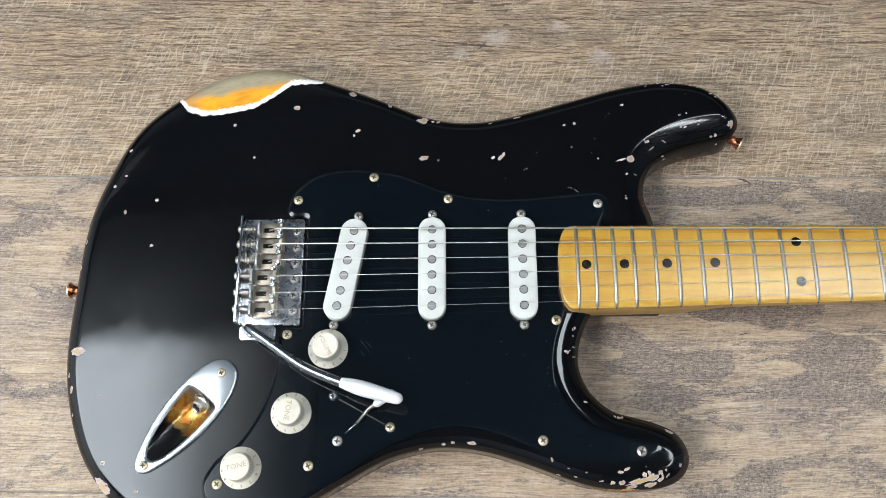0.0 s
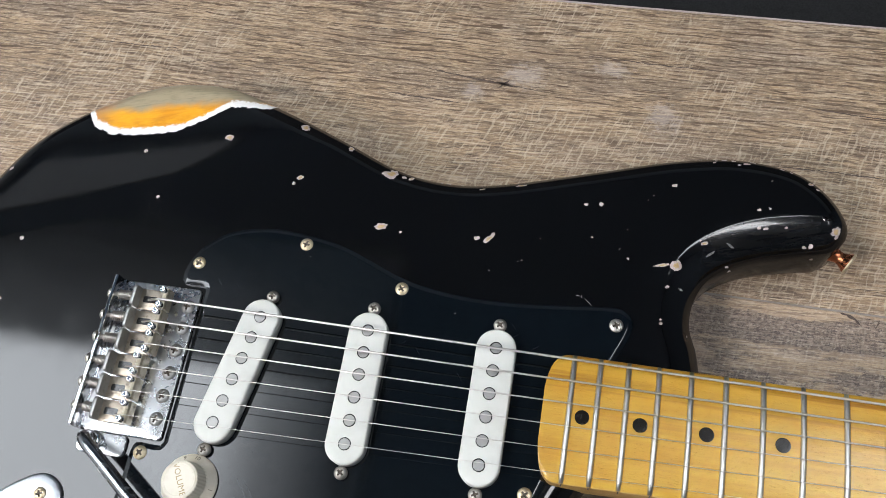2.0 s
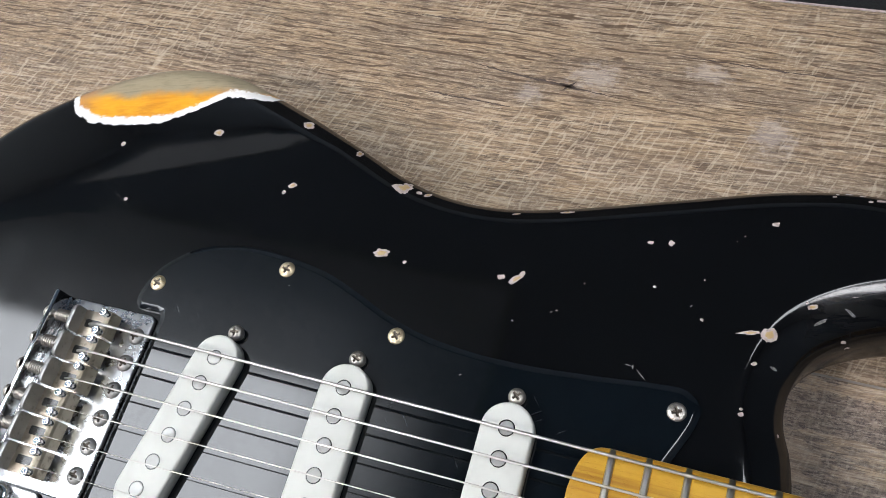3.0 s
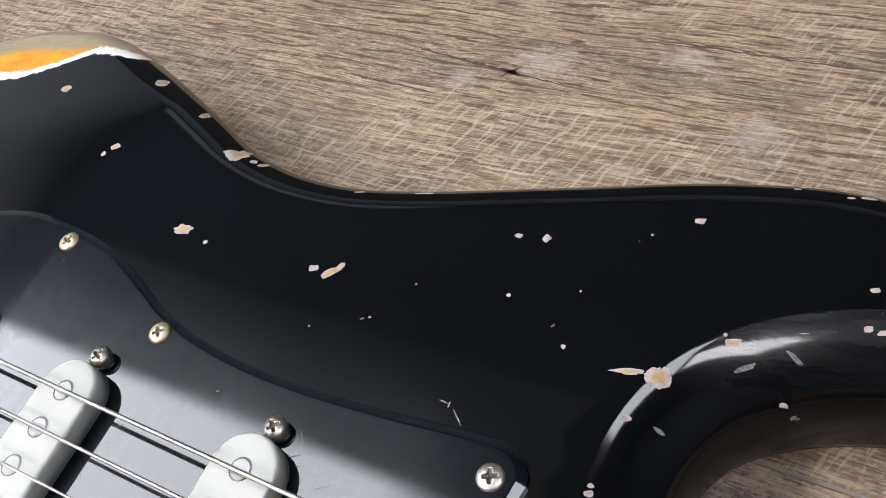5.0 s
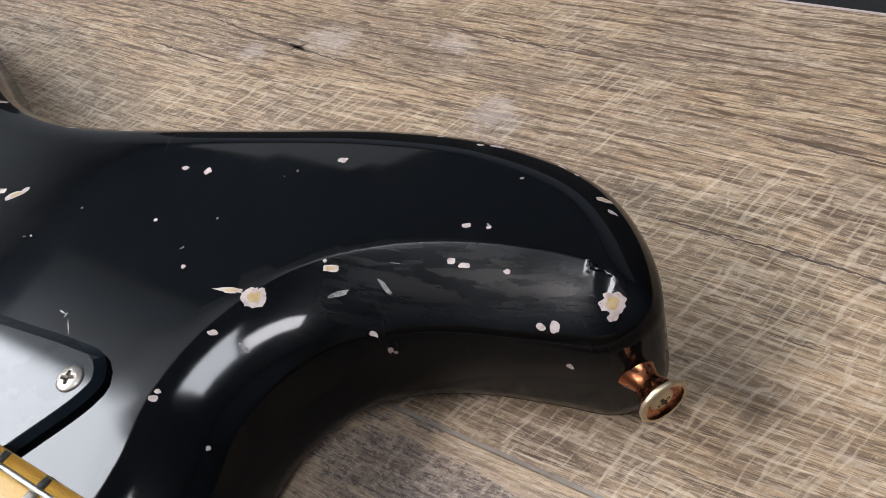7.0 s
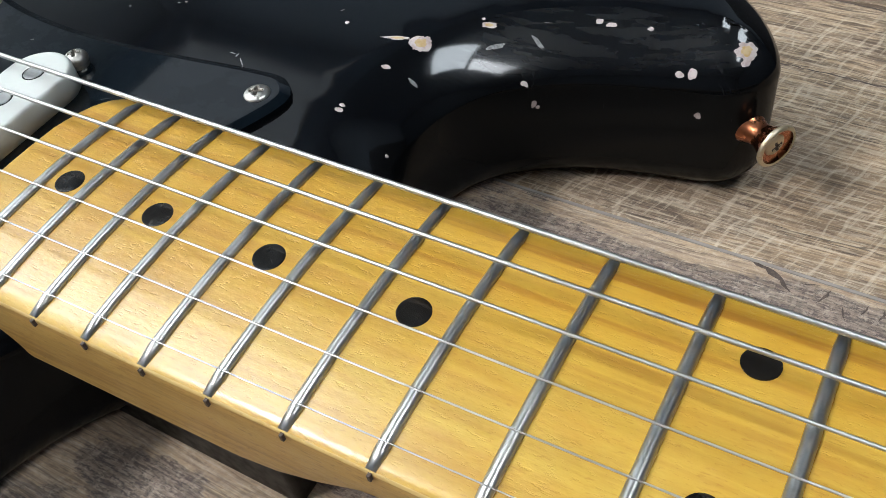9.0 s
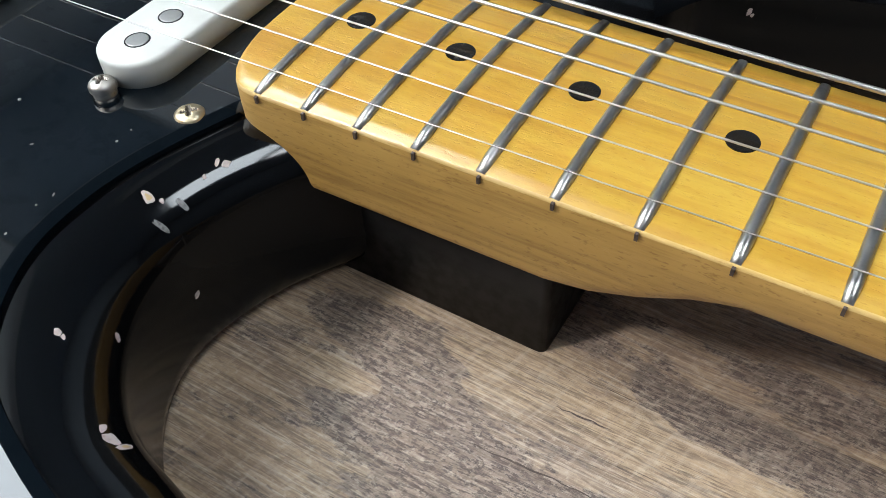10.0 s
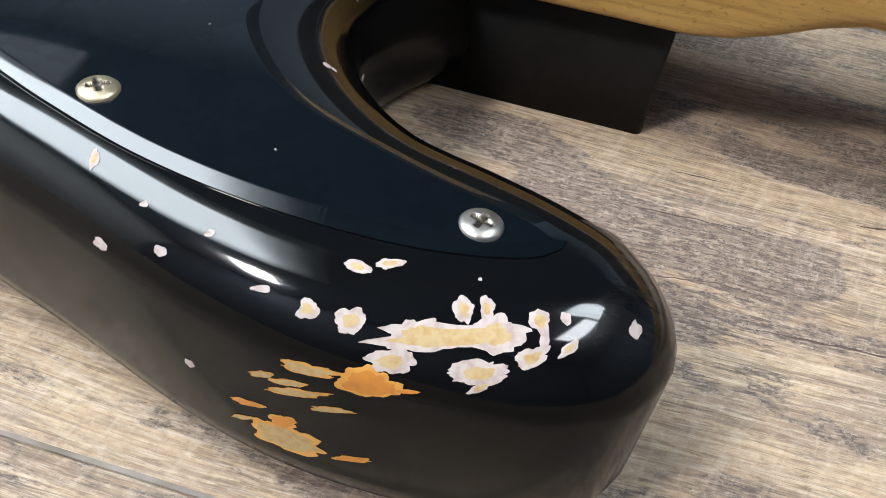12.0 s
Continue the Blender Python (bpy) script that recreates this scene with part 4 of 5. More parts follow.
# ---- bridge ----
def bridge():
    plate = rounded(-0.0232, 0.0158, -0.0365, 0.0365, 0.0022)
    b = part("bridge", slab(plate, TOP, TOP + 0.0018, 0.0005), SATIN, guitar, "chrome vibrato bridge plate with six bent steel saddles")
    part("arm_tongue", slab(rounded(-0.0232, 0.0003, -0.0462, -0.0366, 0.0025), TOP, TOP + 0.0018, 0.0005), SATIN, b)
    part("back_flange", box(-0.0252, -0.0234, -0.0365, 0.0365, TOP + 0.0002, TOP + 0.0108, 0.0006), CHROME, b)
    part("flange_bend", box(-0.0235, -0.0229, -0.0365, 0.0365, TOP + 0.0002, TOP + 0.003, 0.0002), CHROME, b)
    zp = TOP + 0.0018
    for i in range(6):
        y = (2.5 - i) * 0.0109
        screw(b, 0.0112, y, zp - 0.0003, 0.0033, 0.0021, POLE, "pivot screw")
        back = -0.0125 if i < 3 else -0.0150
        front = back + 0.0165
        zs = zp + 0.0093 + 0.0012 * (1 - (abs(2.5 - i) / 2.5) ** 2)
        low = zp + 0.0022
        s = part("saddle", box(back, front - 0.0030, y - 0.0051, y + 0.0051, low, low + 0.0012, 0.0003), SADDLE, b, "bent steel string saddle with a dark slot")
        part("slot", slab(rounded(back + 0.0022, back + 0.0088, y - 0.0016, y + 0.0016, 0.0006), low + 0.0006, low + 0.00125), INK, s, "dark slot", smooth=False)
        hump = [(front - 0.0032, low), (front - 0.0032, zs - 0.0012), (front - 0.0026, zs - 0.0003), (front - 0.0016, zs), (front - 0.0006, zs - 0.0004), (front, zs - 0.0014), (front, low + 0.0006), (front - 0.0012, low)]
        part("saddle_hump", lofted([[(hx, yy, hz) for hx, hz in hump] for yy in (y - 0.0050, y + 0.0050)]), FOLD, s, "yellowed front fold of the saddle", smooth=False)
        tall = zs + 0.0004 - low
        lip = part("saddle_lip", slab(rounded(-0.0051, 0.0051, 0.0, tall, 0.0020), 0, 0.0016, 0.0003), LIP, s, "upright grey saddle lip")
        lip.matrix_basis = Matrix.Translation((back - 0.0010, y, low)) @ Matrix(((0, 0, 1, 0), (1, 0, 0, 0), (0, 1, 0, 0), (0, 0, 0, 1)))
        for k in (-0.0036, 0.0036):
            put(part("grub_screw", lathe([(0.0015, -0.009), (0.0015, 0.0026), (0.0010, 0.0029), (0.0008, 0.0012)], 14), CHROME, s), front - 0.0022, y + k, zs + 0.0003)
        shaft = [(back - 0.001, y, zs - 0.0030), (-0.0240, y, zs - 0.0030)]
        part("intonation_screw", tube(shaft, 0.0012, 10), NICKEL, s)
        head = put(part("intonation_head", screw_head(0.0027, 0.0020), [NICKEL, RECESS], s), -0.0252, y, zs - 0.0030, 0, -90, 0)
        turns, steps = 7, 70
        coil = [(back - 0.002 - (0.0215 + back - 0.002) * j / steps - 0.0, y + 0.0021 * math.cos(2 * math.pi * turns * j / steps),
                 zs - 0.0030 + 0.0021 * math.sin(2 * math.pi * turns * j / steps)) for j in range(steps + 1)]
        part("spring", tube(coil, 0.00035, 6), NICKEL, s)
    put(b, -0.0029, 0.0010, 0)
    return b


bridge_plate = bridge()


# ---- tremolo arm ----
def bent(points):
    """A smooth 3D line through points in millimetres."""
    out, k = [], len(points) - 1
    pts = [Vector(p) / 1000 for p in points]
    for i in range(k):
        a, b, c, d = pts[max(i - 1, 0)], pts[i], pts[i + 1], pts[min(i + 2, k)]
        for j in range(8):
            s = j / 8
            out.append(0.5 * (2 * b + (c - a) * s + (2 * a - 5 * b + 4 * c - d) * s * s + (3 * b - a - 3 * c + d) * s**3))
    return out + [pts[-1]]


def vibrato_arm():
    line = bent([(-18, -39.8, 49), (-18.2, -39.6, 55), (-17, -40.2, 60), (-12, -43.8, 63), (1, -53, 64), (17.5, -64.5, 65), (31.5, -71.5, 67), (44.9, -76.8, 69)])
    arm = part("vibrato_arm", tube(line, 0.0030, 14), SMOKED, guitar, "dark chrome vibrato arm with a white plastic tip")
    a, z = Vector((0.0440, -0.0765, 0.0688)), Vector((0.0822, -0.0880, 0.0722))
    tip, rad = [], []
    for i in range(33):
        u = i / 32
        u = 1 - (1 - u) ** 1.6
        tip.append(a + (z - a) * u)
        r = 0.0031 + 0.0017 * math.sin(min(1.0, u / 0.38) * math.pi / 2) - 0.0016 * max(0.0, (u - 0.38) / 0.62) ** 1.5
        rad.append(r * math.sqrt(max(0.002, 1 - max(0.0, (u - 0.91) / 0.09) ** 2)))
    part("arm_tip", tube(tip, rad, 18), TIPWHITE, arm, "white plastic arm tip")
    put(part("arm_collar", lathe([(0.0042, 0), (0.0042, 0.002), (0.0033, 0.003)], 18), CHROME, arm), -0.018, -0.0398, TOP + 0.0016)


vibrato_arm()


# ---- knobs ----
def letters(text, size, parent, material, m, label=""):
    cu = bpy.data.curves.new("letters", "FONT")
    cu.body, cu.size, cu.align_x, cu.align_y, cu.extrude, cu.resolution_u = text, size, "CENTER", "CENTER", 0.00006, 2
    tmp = new("letters", cu)
    me = bpy.data.meshes.new_from_object(tmp.evaluated_get(bpy.context.evaluated_depsgraph_get()))
    bpy.data.objects.remove(tmp)
    me.materials.clear()
    me.materials.append(material)
    ob = new("lettering", me)
    ob.parent = parent
    ob.matrix_basis = m
    return tagged(ob, label)


def knob(x, y, word, turn):
    prof = [(0.0127, 0), (0.0128, 0.0006), (0.0124, 0.0012), (0.0094, 0.0036), (0.0090, 0.0042), (0.0084, 0.0118), (0.0080, 0.0124), (0.0070, 0.0127), (0.0066, 0.0125)]
    bm = bmesh.new()
    seg = 72
    rings = []
    for r, z in prof:
        ring = []
        for i in range(seg):
            rr = r - (0.00018 if 0.0036 < z < 0.0121 and i % 2 else 0)
            a = 2 * math.pi * i / seg
            ring.append((rr * math.cos(a), rr * math.sin(a), z))
        rings.append(ring)
    bm.free()
    k = put(part("knob", lofted(rings), CREAM, guitar, "parchment control knob marked " + word, smooth=False), x, y, GUARD_TOP + 0.0004, 0, 0, turn)
    letters(word, 0.0038 if len(word) > 4 else 0.0047, k, GILT, pose(0, 0, 0.01256), word)
    for i in range(10):
        a = radians(90 - 30 * (i + 1.2))
        slope = -38.0
        m = Matrix.Rotation(a - math.pi / 2, 4, "Z") @ pose(0, 0.0110, 0.00245, slope, 0, 0)
        letters(str(i + 1), 0.0029, k, PRINT, m)


knob(0.0323, -0.0516, "VOLUME", -62)
knob(0.0108, -0.0922, "TONE", -98)
knob(-0.0184, -0.1254, "TONE", 15)


# ---- selector switch ----
def selector():
    a, b = Vector((0.0369, -0.0816)), Vector((0.0728, -0.1012))
    turn = math.degrees(math.atan2(b.y - a.y, b.x - a.x))
    mid = (a + b) / 2
    s = put(part("selector_switch", slab(rounded(-0.0165, 0.0165, -0.00045, 0.00045, 0.0004), 0, 0.00008), SLOT, guitar, "pickup selector with a white tip in a dark slot"), mid.x, mid.y, GUARD_TOP, 0, 0, turn)
    inv = s.matrix_basis.inverted()

    def local(x, y, z):
        return inv @ Vector((x, y, z))
    part("lever_foot", tube([local(0.0452, -0.1047, 0.0496), local(0.0490, -0.1016, 0.0503), local(0.0525, -0.0986, 0.0513)], [0.0007, 0.0009, 0.0009], 8), SMOKED, s)
    part("lever", tube([local(0.0523, -0.0988, 0.0512), local(0.0580, -0.0925, 0.0540), local(0.0612, -0.0898, 0.0565), local(0.0660, -0.0874, 0.0585)], [0.0009, 0.0011, 0.0012, 0.0011], 8), NICKEL, s)
    part("lever_tip", tube([local(0.0638, -0.0888, 0.0577), local(0.0652, -0.0878, 0.0585), local(0.0700, -0.0848, 0.0604), local(0.0745, -0.0822, 0.0620), local(0.0760, -0.0813, 0.0626)],
                           [0.0016, 0.0026, 0.0029, 0.0028, 0.0016], 14), TIPWHITE, s)
    for p, mt in ((a, SMOKED), (b, AGED)):
        q = inv @ Vector((p.x, p.y, GUARD_TOP))
        put(part("screw", screw_head(0.0031, 0.0017), [mt, RECESS], s), q.x, q.y, 0, 0, 0, 30)


selector()


# ---- jack plate ----
def jack_plate():
    half = ((43.5, 0), (42.2, 5.5), (38.5, 9.4), (32, 12.4), (23, 14.8), (13, 16.0), (2, 16.0), (-10, 14.6), (-22, 12.0), (-32, 8.8), (-39, 5.8), (-42.4, 3.0), (-43.5, 0))
    top_r = spline([*half, *[(x, -y) for x, y in half[-2:0:-1]]], True, 0.002)
    rim = ((16.5, 9.2), (15.4, 10.6), (3, 10.8), (-9, 9.8), (-21, 7.6), (-29, 5.0), (-32.4, 2.4), (-33.4, 0))
    hole = spline([*rim, *[(x, -y) for x, y in rim[-2::-1]]], True, 0.0015)
    outer, hole = ccw(top_r), ccw(hole)
    bm = bmesh.new()
    dense = []
    for loop, z in ((outer, 0.0), (inset(outer, 0.0002), 0.0010), (inset(outer, 0.0006), 0.0015), (inset(outer, 0.0013), 0.0018), (inset(hole, -0.0018), 0.0018), (inset(hole, -0.0007), 0.0016), (hole, 0.0006)):
        dense.append([bm.verts.new((p.x, p.y, z)) for p in loop])
    for r0, r1 in zip(dense[:3] + dense[4:6], dense[1:4] + dense[5:]):
        for i in range(len(r0)):
            j = (i + 1) % len(r0)
            bm.faces.new((r0[i], r0[j], r1[j], r1[i]))
    es = []
    for ring in (dense[3], dense[4]):
        for i in range(len(ring)):
            e = bm.edges.get((ring[i], ring[(i + 1) % len(ring)]))
            es.append(e)
    bmesh.ops.triangle_fill(bm, edges=es, use_beauty=True)
    scoop = bmesh.new()
    prev = [scoop.verts.new(v.co) for v in dense[6]]
    for q in (0.25, 0.55, 0.8, 0.93):
        ring = []
        for p in hole:
            depth = 0.0145 * min(1.0, max(0.05, (p.x + 0.034) / 0.040))
            ring.append(scoop.verts.new((p.x * (1 - 0.10 * q) + 0.001 * q, p.y * (1 - 0.30 * q * q), 0.0006 - depth * q)))
        for i in range(len(hole)):
            j = (i + 1) % len(hole)
            scoop.faces.new((prev[i], prev[j], ring[j], ring[i]))
        prev = ring
    scoop.faces.new(prev)
    bmesh.ops.recalc_face_normals(bm, faces=bm.faces[:])
    j = put(part("jack_plate", bm, JACKCHROME, guitar, "boat-shaped chrome jack plate with a sunk socket"), -0.0563, -0.0938, TOP + 0.0002, 0, 0, 51.5)
    part("scoop", scoop, SCOOP, j, "chrome scoop with its warm and dark reflections painted in")
    sock = part("jack_socket", lathe([(0.0052, -0.002), (0.0052, 0.0015), (0.0045, 0.003), (0.0045, 0.0055), (0.0032, 0.0058), (0.0030, -0.001)], 22), NICKEL, j)
    put(sock, 0.0118, 0.0, -0.0078, 0, -48, 0)
    part("jack_nut", lathe([(0.0066, 0), (0.0066, 0.0016), (0.0058, 0.0019)], 6), CHROME, sock)
    part("jack_hole", lathe([(0.0030, 0.0), (0.0030, 0.0050)], 20), INK, sock, "dark socket hole")
    for x, y in ((0.0345, 0.0006), (-0.0378, -0.0006)):
        screw(j, x, y, 0.0017, 0.0030, 0.0012, AGED, "brassy plate screw")


jack_plate()


# ---- strap buttons ----
def strap_button(x, y, z, heading):
    prof = [(0.0044, 0.0010), (0.0046, 0.0020), (0.0039, 0.0030), (0.0031, 0.0052), (0.0031, 0.0066), (0.0040, 0.0088), (0.0054, 0.0106), (0.0056, 0.0112), (0.0051, 0.0117), (0.0026, 0.0104)]
    b = part("strap_button", lathe(prof, 28), COPPER, guitar, "copper-coloured flared strap button")
    part("washer", lathe([(0.0048, -0.002), (0.0049, 0.0006), (0.0046, 0.0012)], 28), NICKEL, b, "nickel washer")
    part("rim", lathe([(0.00555, 0.0105), (0.0058, 0.0112), (0.0052, 0.0119), (0.0047, 0.0117)], 28, False, False), AGED, b, "brassy worn rim")
    b.matrix_basis = Matrix.Translation((x, y, z)) @ Matrix.Rotation(radians(heading), 4, "Z") @ Matrix.Rotation(radians(90), 4, "Y")
    put(part("button_screw", screw_head(0.0030, 0.0013), [AGED, RECESS], b), 0, 0, 0.0102, 0, 0, 20)


strap_button(0.3072, 0.1058, 0.023, -30)
strap_button(-0.1412, -0.0035, 0.023, 180)


# ---- paint chips: place, half sizes in millimetres, turn, kind (0 primer, 1 amber, 2 scratch, 3 large bare spot) ----
UPPER_CHIPS = [
    (-41.2, 110.7, 43.5, 1.152, 1.224, -3, 0), (-25, 84.1, 46.8, 0.864, 0.792, -1, 0), (41.6, 133.1, 43.5, 2.4, 2.8, 42, 0),
    (2.6, 123.1, 44.5, 2.3, 1.8, 8, 0), (68.1, 123.7, 43.2, 2.3, 1.3, 96, 0), (46.4, 103.4, 46.8, 1.9, 1.2, 24, 0),
    (43.9, 99.8, 46.8, 1, 0.9, 13, 0), (92.2, 111.4, 44.5, 4, 3.5, 47, 0), (98.6, 110.2, 44.2, 1.2, 1.2, 45, 0),
    (102.2, 110.1, 43.7, 2.1, 1.1, 62, 0), (92.6, 81.9, 46.8, 3.4, 1.7, 15, 0), (102.6, 80, 46.8, 0.7, 0.7, 16, 0),
    (140.2, 81.6, 46.8, 1.5, 1.1, 16, 0), (145.7, 81.9, 46.8, 2.8, 1.2, 41, 0),
]
UPPER_CHIPS_MORE = [
    (147.5, 84.3, 46.8, 1.2, 0.9, 69, 0), (157.2, 112.6, 43.9, 2.3, 0.8, 13, 0), (138.7, 108.1, 44.2, 1.6, 0.6, 22, 0),
    (162.8, 73, 46.8, 0.4, 0.3, 18, 0),
]
EDGE_CHIPS = [
    (91.4, -113.3, 38.1, 1.296, 1.584, -15, 0), (105.7, -110.5, 40.5, 1.296, 1.44, -2, 0), (111.4, -109.6, 41.7, 1.296, 1.152, 1, 0),
    (123.3, -110.1, 42.5, 2.8, 1.4, 5, 0), (52.9, -128.5, 11.3, 2.7, 2.4, -82, 0), (41.7, -134.9, 29.6, 1.512, 1.584, -83, 0),
    (50, -130.1, 20.1, 1.152, 1.152, -82, 0),
]
LEFT_CHIPS = [
    (-110.6, 44.6, 46.8, 1.152, 1.512, -1, 0), (-89.7, 53, 46.8, 1.296, 1.08, -1, 0), (-90.1, 20.4, 46.8, 1.368, 0.864, 10, 0),
    (-114.1, 93.1, 40.3, 1.296, 1.224, 39, 0), (-113.9, 72.3, 44.4, 1.008, 0.864, -3, 0), (-120.7, 64.2, 44.8, 1.152, 1.08, -9, 0),
    (-135.6, 24.2, 43, 1.008, 1.584, -20, 0), (-137.6, 6.5, 42, 1.008, 1.584, -18, 0), (-131.1, -51.6, 46.1, 5.4, 2.7, -4, 0),
    (-135.1, -66.5, 43.4, 1.152, 1.584, -3, 0), (-132, -75.8, 44.4, 1.3, 2.5, -2, 0), (-112.2, -80, 46.8, 0.504, 0.504, -0, 0),
    (-105.6, -122, 46.6, 1.656, 1.224, -0, 0), (-104.7, -136.7, 42.5, 6.6, 5.6, -25, 0),
]
LEFT_CHIPS_MORE = [
    (-83.1, -139, 46.8, 1.512, 0.576, -0, 0), (-129.7, -91.8, 42.9, 0.936, 1.152, 3, 0),
]
HORN_CHIPS = [
    (189.7, 105.3, 46.8, 1.1, 0.7, 16, 0), (196.8, 106.4, 46.8, 1.2, 1.1, 35, 0), (194.1, 88.8, 46.8, 0.5, 0.5, 17, 0),
    (210.2, 94.6, 46.8, 0.3, 0.3, 17, 0), (230.3, 120.4, 46.8, 1.4, 0.9, 15, 0), (211.7, 79.9, 46.8, 0.6, 0.6, 18, 0),
    (259.9, 135.4, 44.8, 0.9, 0.6, 32, 0), (269.8, 112.1, 46.8, 1.1, 0.6, 17, 0), (274.6, 113.2, 46.8, 0.6, 0.4, 17, 0),
    (246.1, 92.1, 46.6, 1.8, 0.8, 20, 0), (244, 93.2, 46.8, 0.5, 0.4, 19, 0), (270.4, 103, 46.4, 1, 0.7, 29, 0),
    (273.5, 103, 46.2, 1.3, 0.6, 17, 0), (282.8, 104.6, 46.1, 0.8, 0.5, 17, 0),
]
HORN_EDGE_CHIPS = [
    (248.3, 135.8, 44, 0.8, 0.6, 22, 0), (263.5, 136.7, 44, 1.5, 0.8, 11, 0), (234, 79.4, 46.7, 2.9, 2.3, 48, 0),
    (227.6, 78.7, 46.8, 3.7, 0.7, 15, 0), (230.8, 68.5, 46.7, 1.3, 0.6, 21, 0), (229, 50.7, 46.8, 1, 0.7, 23, 0),
    (228.8, 52.3, 46.7, 0.7, 0.5, 23, 0), (238.3, 68.9, 44.4, 1.5, 0.5, -16, 2), (258.8, 92.9, 44.4, 2.2, 0.5, -33, 2),
    (258.3, 85.5, 36, 1.2, 0.6, -15, 0), (305.7, 105.8, 44.3, 2.6, 2.2, 19, 0), (306.7, 103.9, 42.1, 1.3, 0.9, 41, 0),
    (292.4, 98, 39.2, 1, 0.7, 9, 0), (295.3, 98.8, 39.7, 1, 1.3, 10, 0),
]
HORN_EDGE_CHIPS_MORE = [
    (298, 98, 28.4, 0.8, 1, 10, 0), (260.1, 86.4, 29.7, 0.7, 1.1, -12, 0), (260.9, 86.9, 28.6, 0.5, 0.6, -12, 0),
    (242.9, 48.8, 39.7, 0.6, 0.5, 71, 0), (250.2, 87.7, 44.6, 2.4, 0.6, 36, 2), (293.3, 129.5, 43.9, 1.8, 0.8, 40, 0),
    (296.4, 126.8, 44.1, 1.2, 0.6, 14, 0), (195.6, 56.4, 46.8, 0.2, 2.1, 50, 2), (192.5, 58.5, 46.8, 0.2, 0.9, 2, 2),
    (190.9, 58.8, 46.8, 1.1, 0.2, -6, 2), (207.4, 84.2, 46.8, 0.6, 0.2, 56, 2), (258.9, 98.4, 46.3, 1.1, 0.1, 11, 2),
    (161.1, 72.1, 46.8, 0.6, 0.2, 30, 2), (274.3, 113.8, 46.8, 0.6, 0.2, -19, 2),
]
NORTH_EDGE_CHIPS = [
    (121, 113.4, 41.5, 1.5, 0.8, 4, 0), (127.5, 113.6, 41, 0.8, 0.6, 4, 0), (117.6, 113.5, 41.6, 0.6, 0.5, 0, 0), (100, 116.4, 40.5, 1.0, 0.5, -20, 0),
    (182.4, 125.3, 41.5, 1.3, 0.7, 14, 0), (188, 127, 41, 1.0, 0.6, 14, 0), (199.5, 130.1, 40.5, 1.6, 0.7, 14, 0), (204, 131.3, 41, 0.9, 0.6, 14, 0),
    (209.4, 132.7, 41, 1.2, 0.6, 15, 0), (221, 136, 40.5, 0.9, 0.6, 14, 0), (229.6, 138, 40.5, 1.0, 0.5, 12, 0), (242, 140.5, 40, 0.9, 0.5, 8, 0),
    (253.2, 138.4, 42, 1.3, 0.7, 3, 0), (257.5, 138, 42.4, 1.0, 0.8, 0, 0),
]
NORTH_EDGE_CHIPS_MORE = [
    (266.8, 138.4, 41.7, 1.4, 0.7, -6, 0), (280, 135.6, 42.5, 1.2, 0.6, -30, 0), (249.3, 137.2, 42.6, 0.7, 0.6, 8, 0), (284, 133.6, 42, 0.7, 0.5, -35, 0),
    (170.1, 85, 46.8, 0.3, 0.3, 0, 0), (220.9, 113.8, 46.8, 0.3, 0.3, 0, 0), (148.2, 66, 46.8, 0.4, 0.3, 0, 2), (275, 128, 46.3, 0.5, 0.3, 30, 2), (218.6, 111.3, 46.8, 0.2, 0.2, 0, 0),
]
CUTAWAY_CHIPS = [
    (184.6, -53.7, 45.4, 1.6, 1, -10, 0), (186.7, -52.6, 44.3, 0.5, 0.5, 49, 0), (189.4, -50.3, 42.7, 1.5, 0.6, -3, 2),
    (189.4, -56.4, 41.9, 2, 0.6, 14, 2), (190.5, -38.1, 44.2, 1, 0.8, 72, 0), (189.1, -39.1, 44.8, 0.4, 1, 21, 0),
    (189.1, -43.1, 44.1, 0.4, 0.6, 45, 0), (194.5, -85.5, 45.5, 0.6, 0.9, 57, 0), (195.8, -85.6, 45.1, 0.4, 0.6, 57, 0),
    (192.5, -56.5, 23.2, 0.7, 0.9, -40, 0), (198.7, -78.7, 38.6, 0.6, 0.9, 101, 0), (212.9, -94.2, 42.5, 0.6, 1.1, 35, 0),
    (215.5, -94.8, 42.1, 1.3, 1.5, 109, 0), (217.6, -94.3, 40.9, 1.6, 0.7, 84, 0),
]
CUTAWAY_CHIPS_MORE = [
    (245.9, -103.1, 41.2, 2.6, 1.4, -12, 0), (248.5, -104, 40.3, 0.8, 0.5, 49, 0),
]
LOWER_HORN_CHIPS = [
    (213.5, -128.4, 46, 1.8, 0.8, 5, 0), (217.2, -126.9, 46.4, 1.9, 0.9, 30, 0), (208.9, -134.3, 42.6, 1.6, 1.3, 15, 0),
    (214.7, -134.5, 42.8, 2, 1.7, 30, 0), (238.1, -128.7, 45.8, 1.5, 1.6, 48, 0), (239.2, -130.6, 44.9, 0.6, 1.5, 7, 0),
    (241.2, -127.3, 46.1, 0.7, 1, 18, 0), (238.4, -133, 43.4, 2.2, 1.3, 40, 0), (242.6, -130.6, 44.4, 1.6, 0.7, 50, 0),
    (232.3, -135.9, 41.1, 4, 1.5, 21, 0), (232.9, -136.8, 39.5, 1.9, 0.6, 43, 0), (191.3, -134.7, 23.7, 1, 0.8, 37, 0),
    (176.6, -129.1, 37.9, 1.5, 0.9, -1, 0), (182.5, -125.7, 44.2, 0.7, 0.5, 12, 0),
]
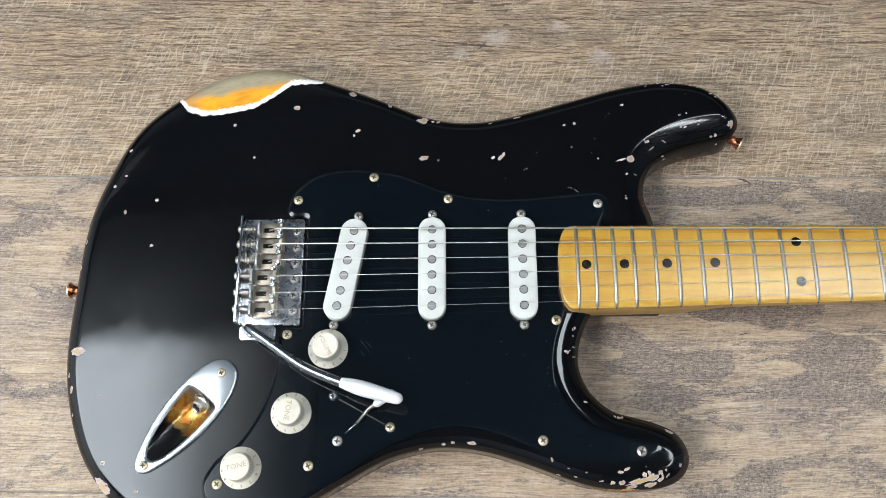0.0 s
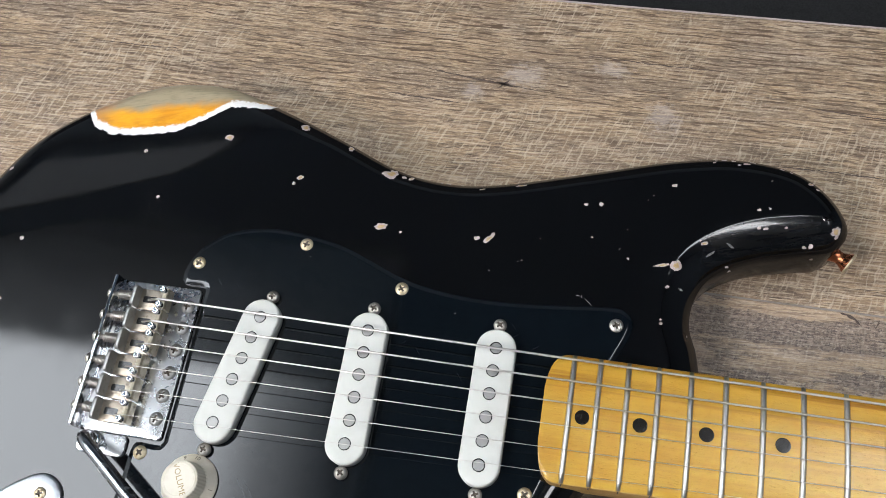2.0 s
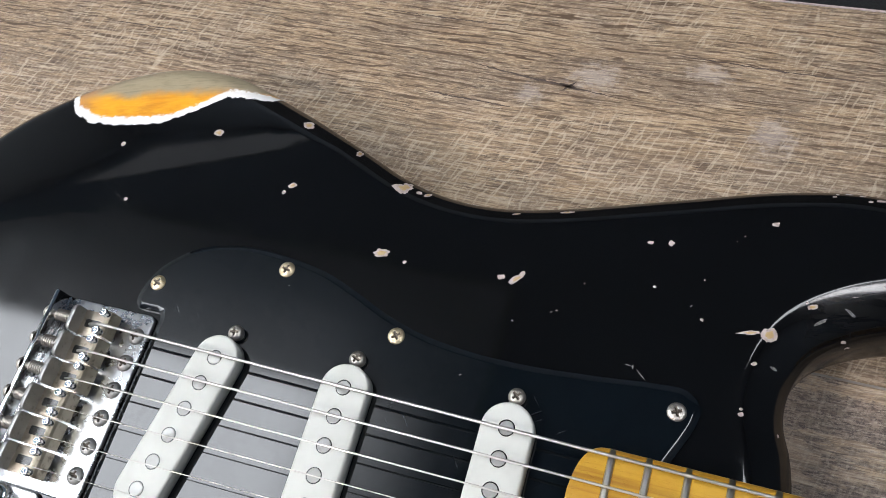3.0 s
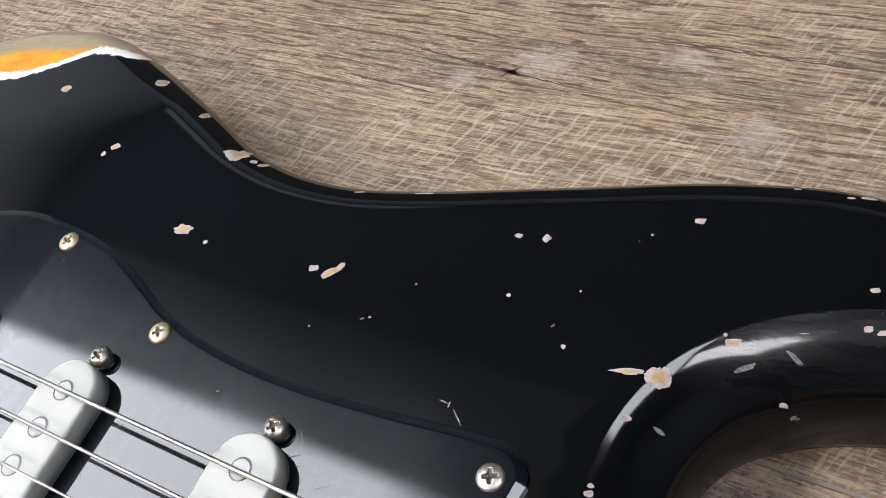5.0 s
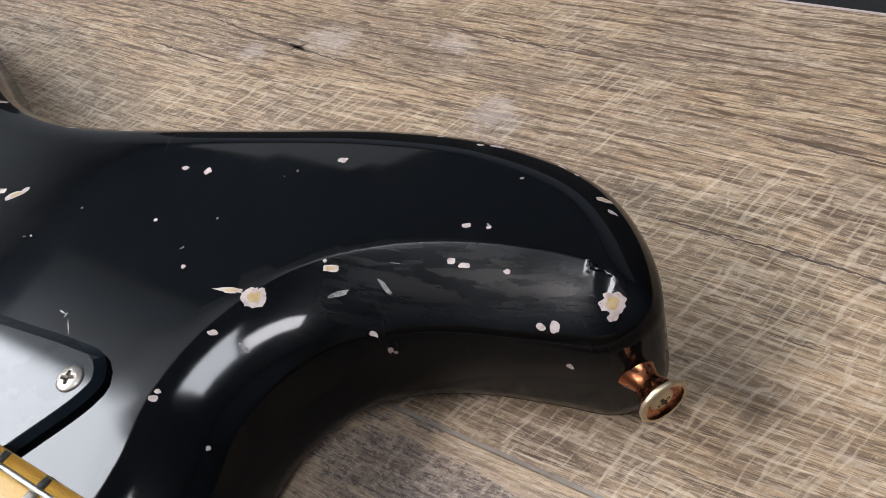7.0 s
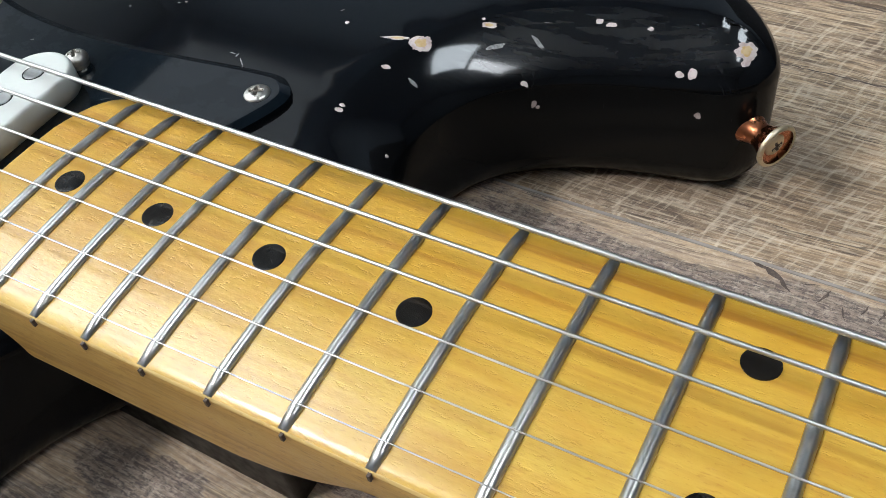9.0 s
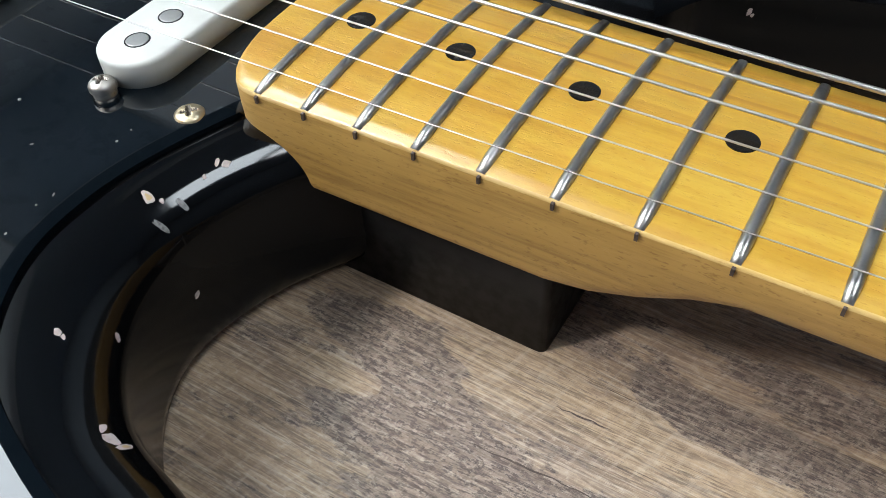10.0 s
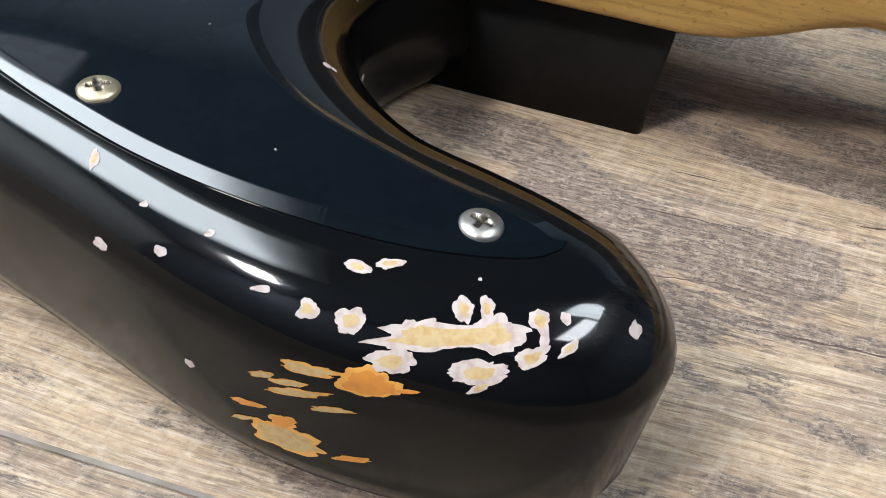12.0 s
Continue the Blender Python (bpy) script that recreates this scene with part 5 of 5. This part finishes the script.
LOWER_HORN_FLAKES = [
    (186.9, -130.5, 41.5, 1.2, 0.8, 14, 0), (193, -128.3, 44.7, 0.7, 0.6, 13, 0), (202.3, -133.2, 42.8, 1.4, 0.5, 15, 0),
    (172.4, -120.7, 44.9, 0.7, 1.6, 12, 0), (229.2, -125.4, 46.7, 0.3, 0.3, 32, 0), (251, -124.5, 44.7, 1, 1.2, 24, 0),
    (226.7, -133.6, 43.5, 9.4, 1.9, 16, 3), (223.1, -134, 43.2, 3.2, 1.6, 35, 0), (233.2, -131.9, 44.5, 3.4, 2.4, 16, 0),
    (228.3, -130, 45.5, 1.2, 1.8, 16, 0), (231.1, -129.2, 45.8, 0.9, 1.7, 17, 0), (220.9, -136.9, 40, 3.1, 1.6, 21, 0),
]
FLAKES_BELOW = [
    (219, -138.4, 35.9, 4, 2.4, 16, 1), (210.4, -138.2, 35.1, 4, 1.2, 12, 1), (203.3, -137.4, 29.9, 2.2, 0.8, 28, 1),
    (207.8, -138, 30.8, 2.7, 0.7, 22, 1), (208.9, -138.1, 29.1, 5.4, 0.8, 23, 1), (200.7, -136.9, 21.3, 2.9, 0.8, 21, 1),
    (200, -136.8, 17, 2.4, 0.5, 32, 1), (207.1, -137.9, 16.5, 5.7, 3.1, 9, 1), (206.7, -137.8, 20.7, 2.5, 1.5, 28, 1),
    (213.9, -138.4, 27.9, 3.5, 0.6, 21, 1), (217.5, -138.5, 17.2, 3.1, 0.7, 22, 1), (223.9, -138.3, 36.5, 1.9, 0.4, 13, 1),
]


def flake(p, n, a, b, turn, scale, lift, material, parent, tree, seed, label=""):
    """A thin irregular patch that lies on the body at p."""
    ref = Vector((1, 0, 0)) - n * n.x
    if ref.length < 0.2:
        ref = Vector((0, 1, 0)) - n * n.y
    ref.normalize()
    side = n.cross(ref)
    u = ref * math.cos(radians(turn)) + side * math.sin(radians(turn))
    v = n.cross(u)
    seg = 48 if max(a, b) > 1.5 else 18
    q0, rough = seed, min(1.0, 0.45 + max(a, b) * 0.15)
    bm = bmesh.new()
    rings = []
    for f in (0.5, 1.0):
        ring = []
        for i in range(seg):
            th = 2 * math.pi * i / seg
            wob = 1 + 0.42 * noise.noise((q0 + 1.1 * math.cos(th), 1.1 * math.sin(th), q0)) + rough * (0.30 * noise.noise((q0 + 2.4 * math.cos(th), 2.4 * math.sin(th), 7.0)) + 0.14 * noise.noise((q0 + 7 * math.cos(th), 7 * math.sin(th), 3.0)))
            w = p + (u * (a * math.cos(th)) + v * (b * math.sin(th))) * (0.001 * f * wob * scale)
            co, no, _, _ = tree.find_nearest(w)
            ring.append(bm.verts.new(co + no * lift))
        rings.append(ring)
    co, no, _, _ = tree.find_nearest(p)
    mid = bm.verts.new(co + no * lift)
    for i in range(seg):
        j = (i + 1) % seg
        bm.faces.new((mid, rings[0][i], rings[0][j]))
        bm.faces.new((rings[0][i], rings[1][i], rings[1][j], rings[0][j]))
    return part("paint_chip", bm, material, parent, label)


def paint_chips():
    rng = random.Random(5)
    bm = bmesh.new()
    bm.from_mesh(body.data)
    tree = BVHTree.FromBMesh(bm)
    low = 0.00005
    for x, y, z, a, b, turn, kind in UPPER_CHIPS + UPPER_CHIPS_MORE + EDGE_CHIPS + LEFT_CHIPS + LEFT_CHIPS_MORE + HORN_CHIPS + HORN_EDGE_CHIPS + HORN_EDGE_CHIPS_MORE + CUTAWAY_CHIPS + CUTAWAY_CHIPS_MORE + LOWER_HORN_CHIPS + LOWER_HORN_FLAKES + FLAKES_BELOW + NORTH_EDGE_CHIPS + NORTH_EDGE_CHIPS_MORE:
        p, n, _, _ = tree.find_nearest(Vector((x, y, z)) / 1000)
        seed = rng.uniform(0, 50)
        rim = (PRIMER, AMBER, SCUFF, PRIMER)[kind]
        low += 0.0000002
        flake(p, n, a, b, turn, 1.0, low, rim, body, tree, seed)
        if kind == 1:
            flake(p, n, a, b, turn, 0.78, low + 0.00006, BAREWOOD if rng.random() < 0.5 else RUST, body, tree, seed + 0.15)
        elif kind in (0, 3) and max(a, b) > 1.5:
            flake(p, n, a, b, turn, 0.52 if kind == 0 else 0.66, low + 0.00006, BAREWOOD, body, tree, seed + 0.2)
    bm.free()


paint_chips()


def dust():
    """Pale dust specks on the guard."""
    rng = random.Random(8)
    first = None
    spots = ((142.8, -47.6), (146.1, -56), (156.7, -56.4), (172, -64.5), (172.2, -76), (171.3, -68.1), (174.8, -87.7), (171.3, -47.4), (171.3, -43.4), (196, -112.6), (84, -58), (121, -74), (62, 61), (136, 42))
    for x, y in spots:
        z = guard_z(x / 1000, y / 1000)
        if first is None:
            first = put(part("dust_speck", lathe([(0.00042, -0.00005), (0.00038, 0.00012), (0.0002, 0.00018)], 9), SPECK, guard), x / 1000, y / 1000, z, 0, 0, 0)
        else:
            share(first, x / 1000, y / 1000, z, rng.uniform(0, 180)).scale = (rng.uniform(0.4, 1.3), rng.uniform(0.3, 0.7), 1)


dust()
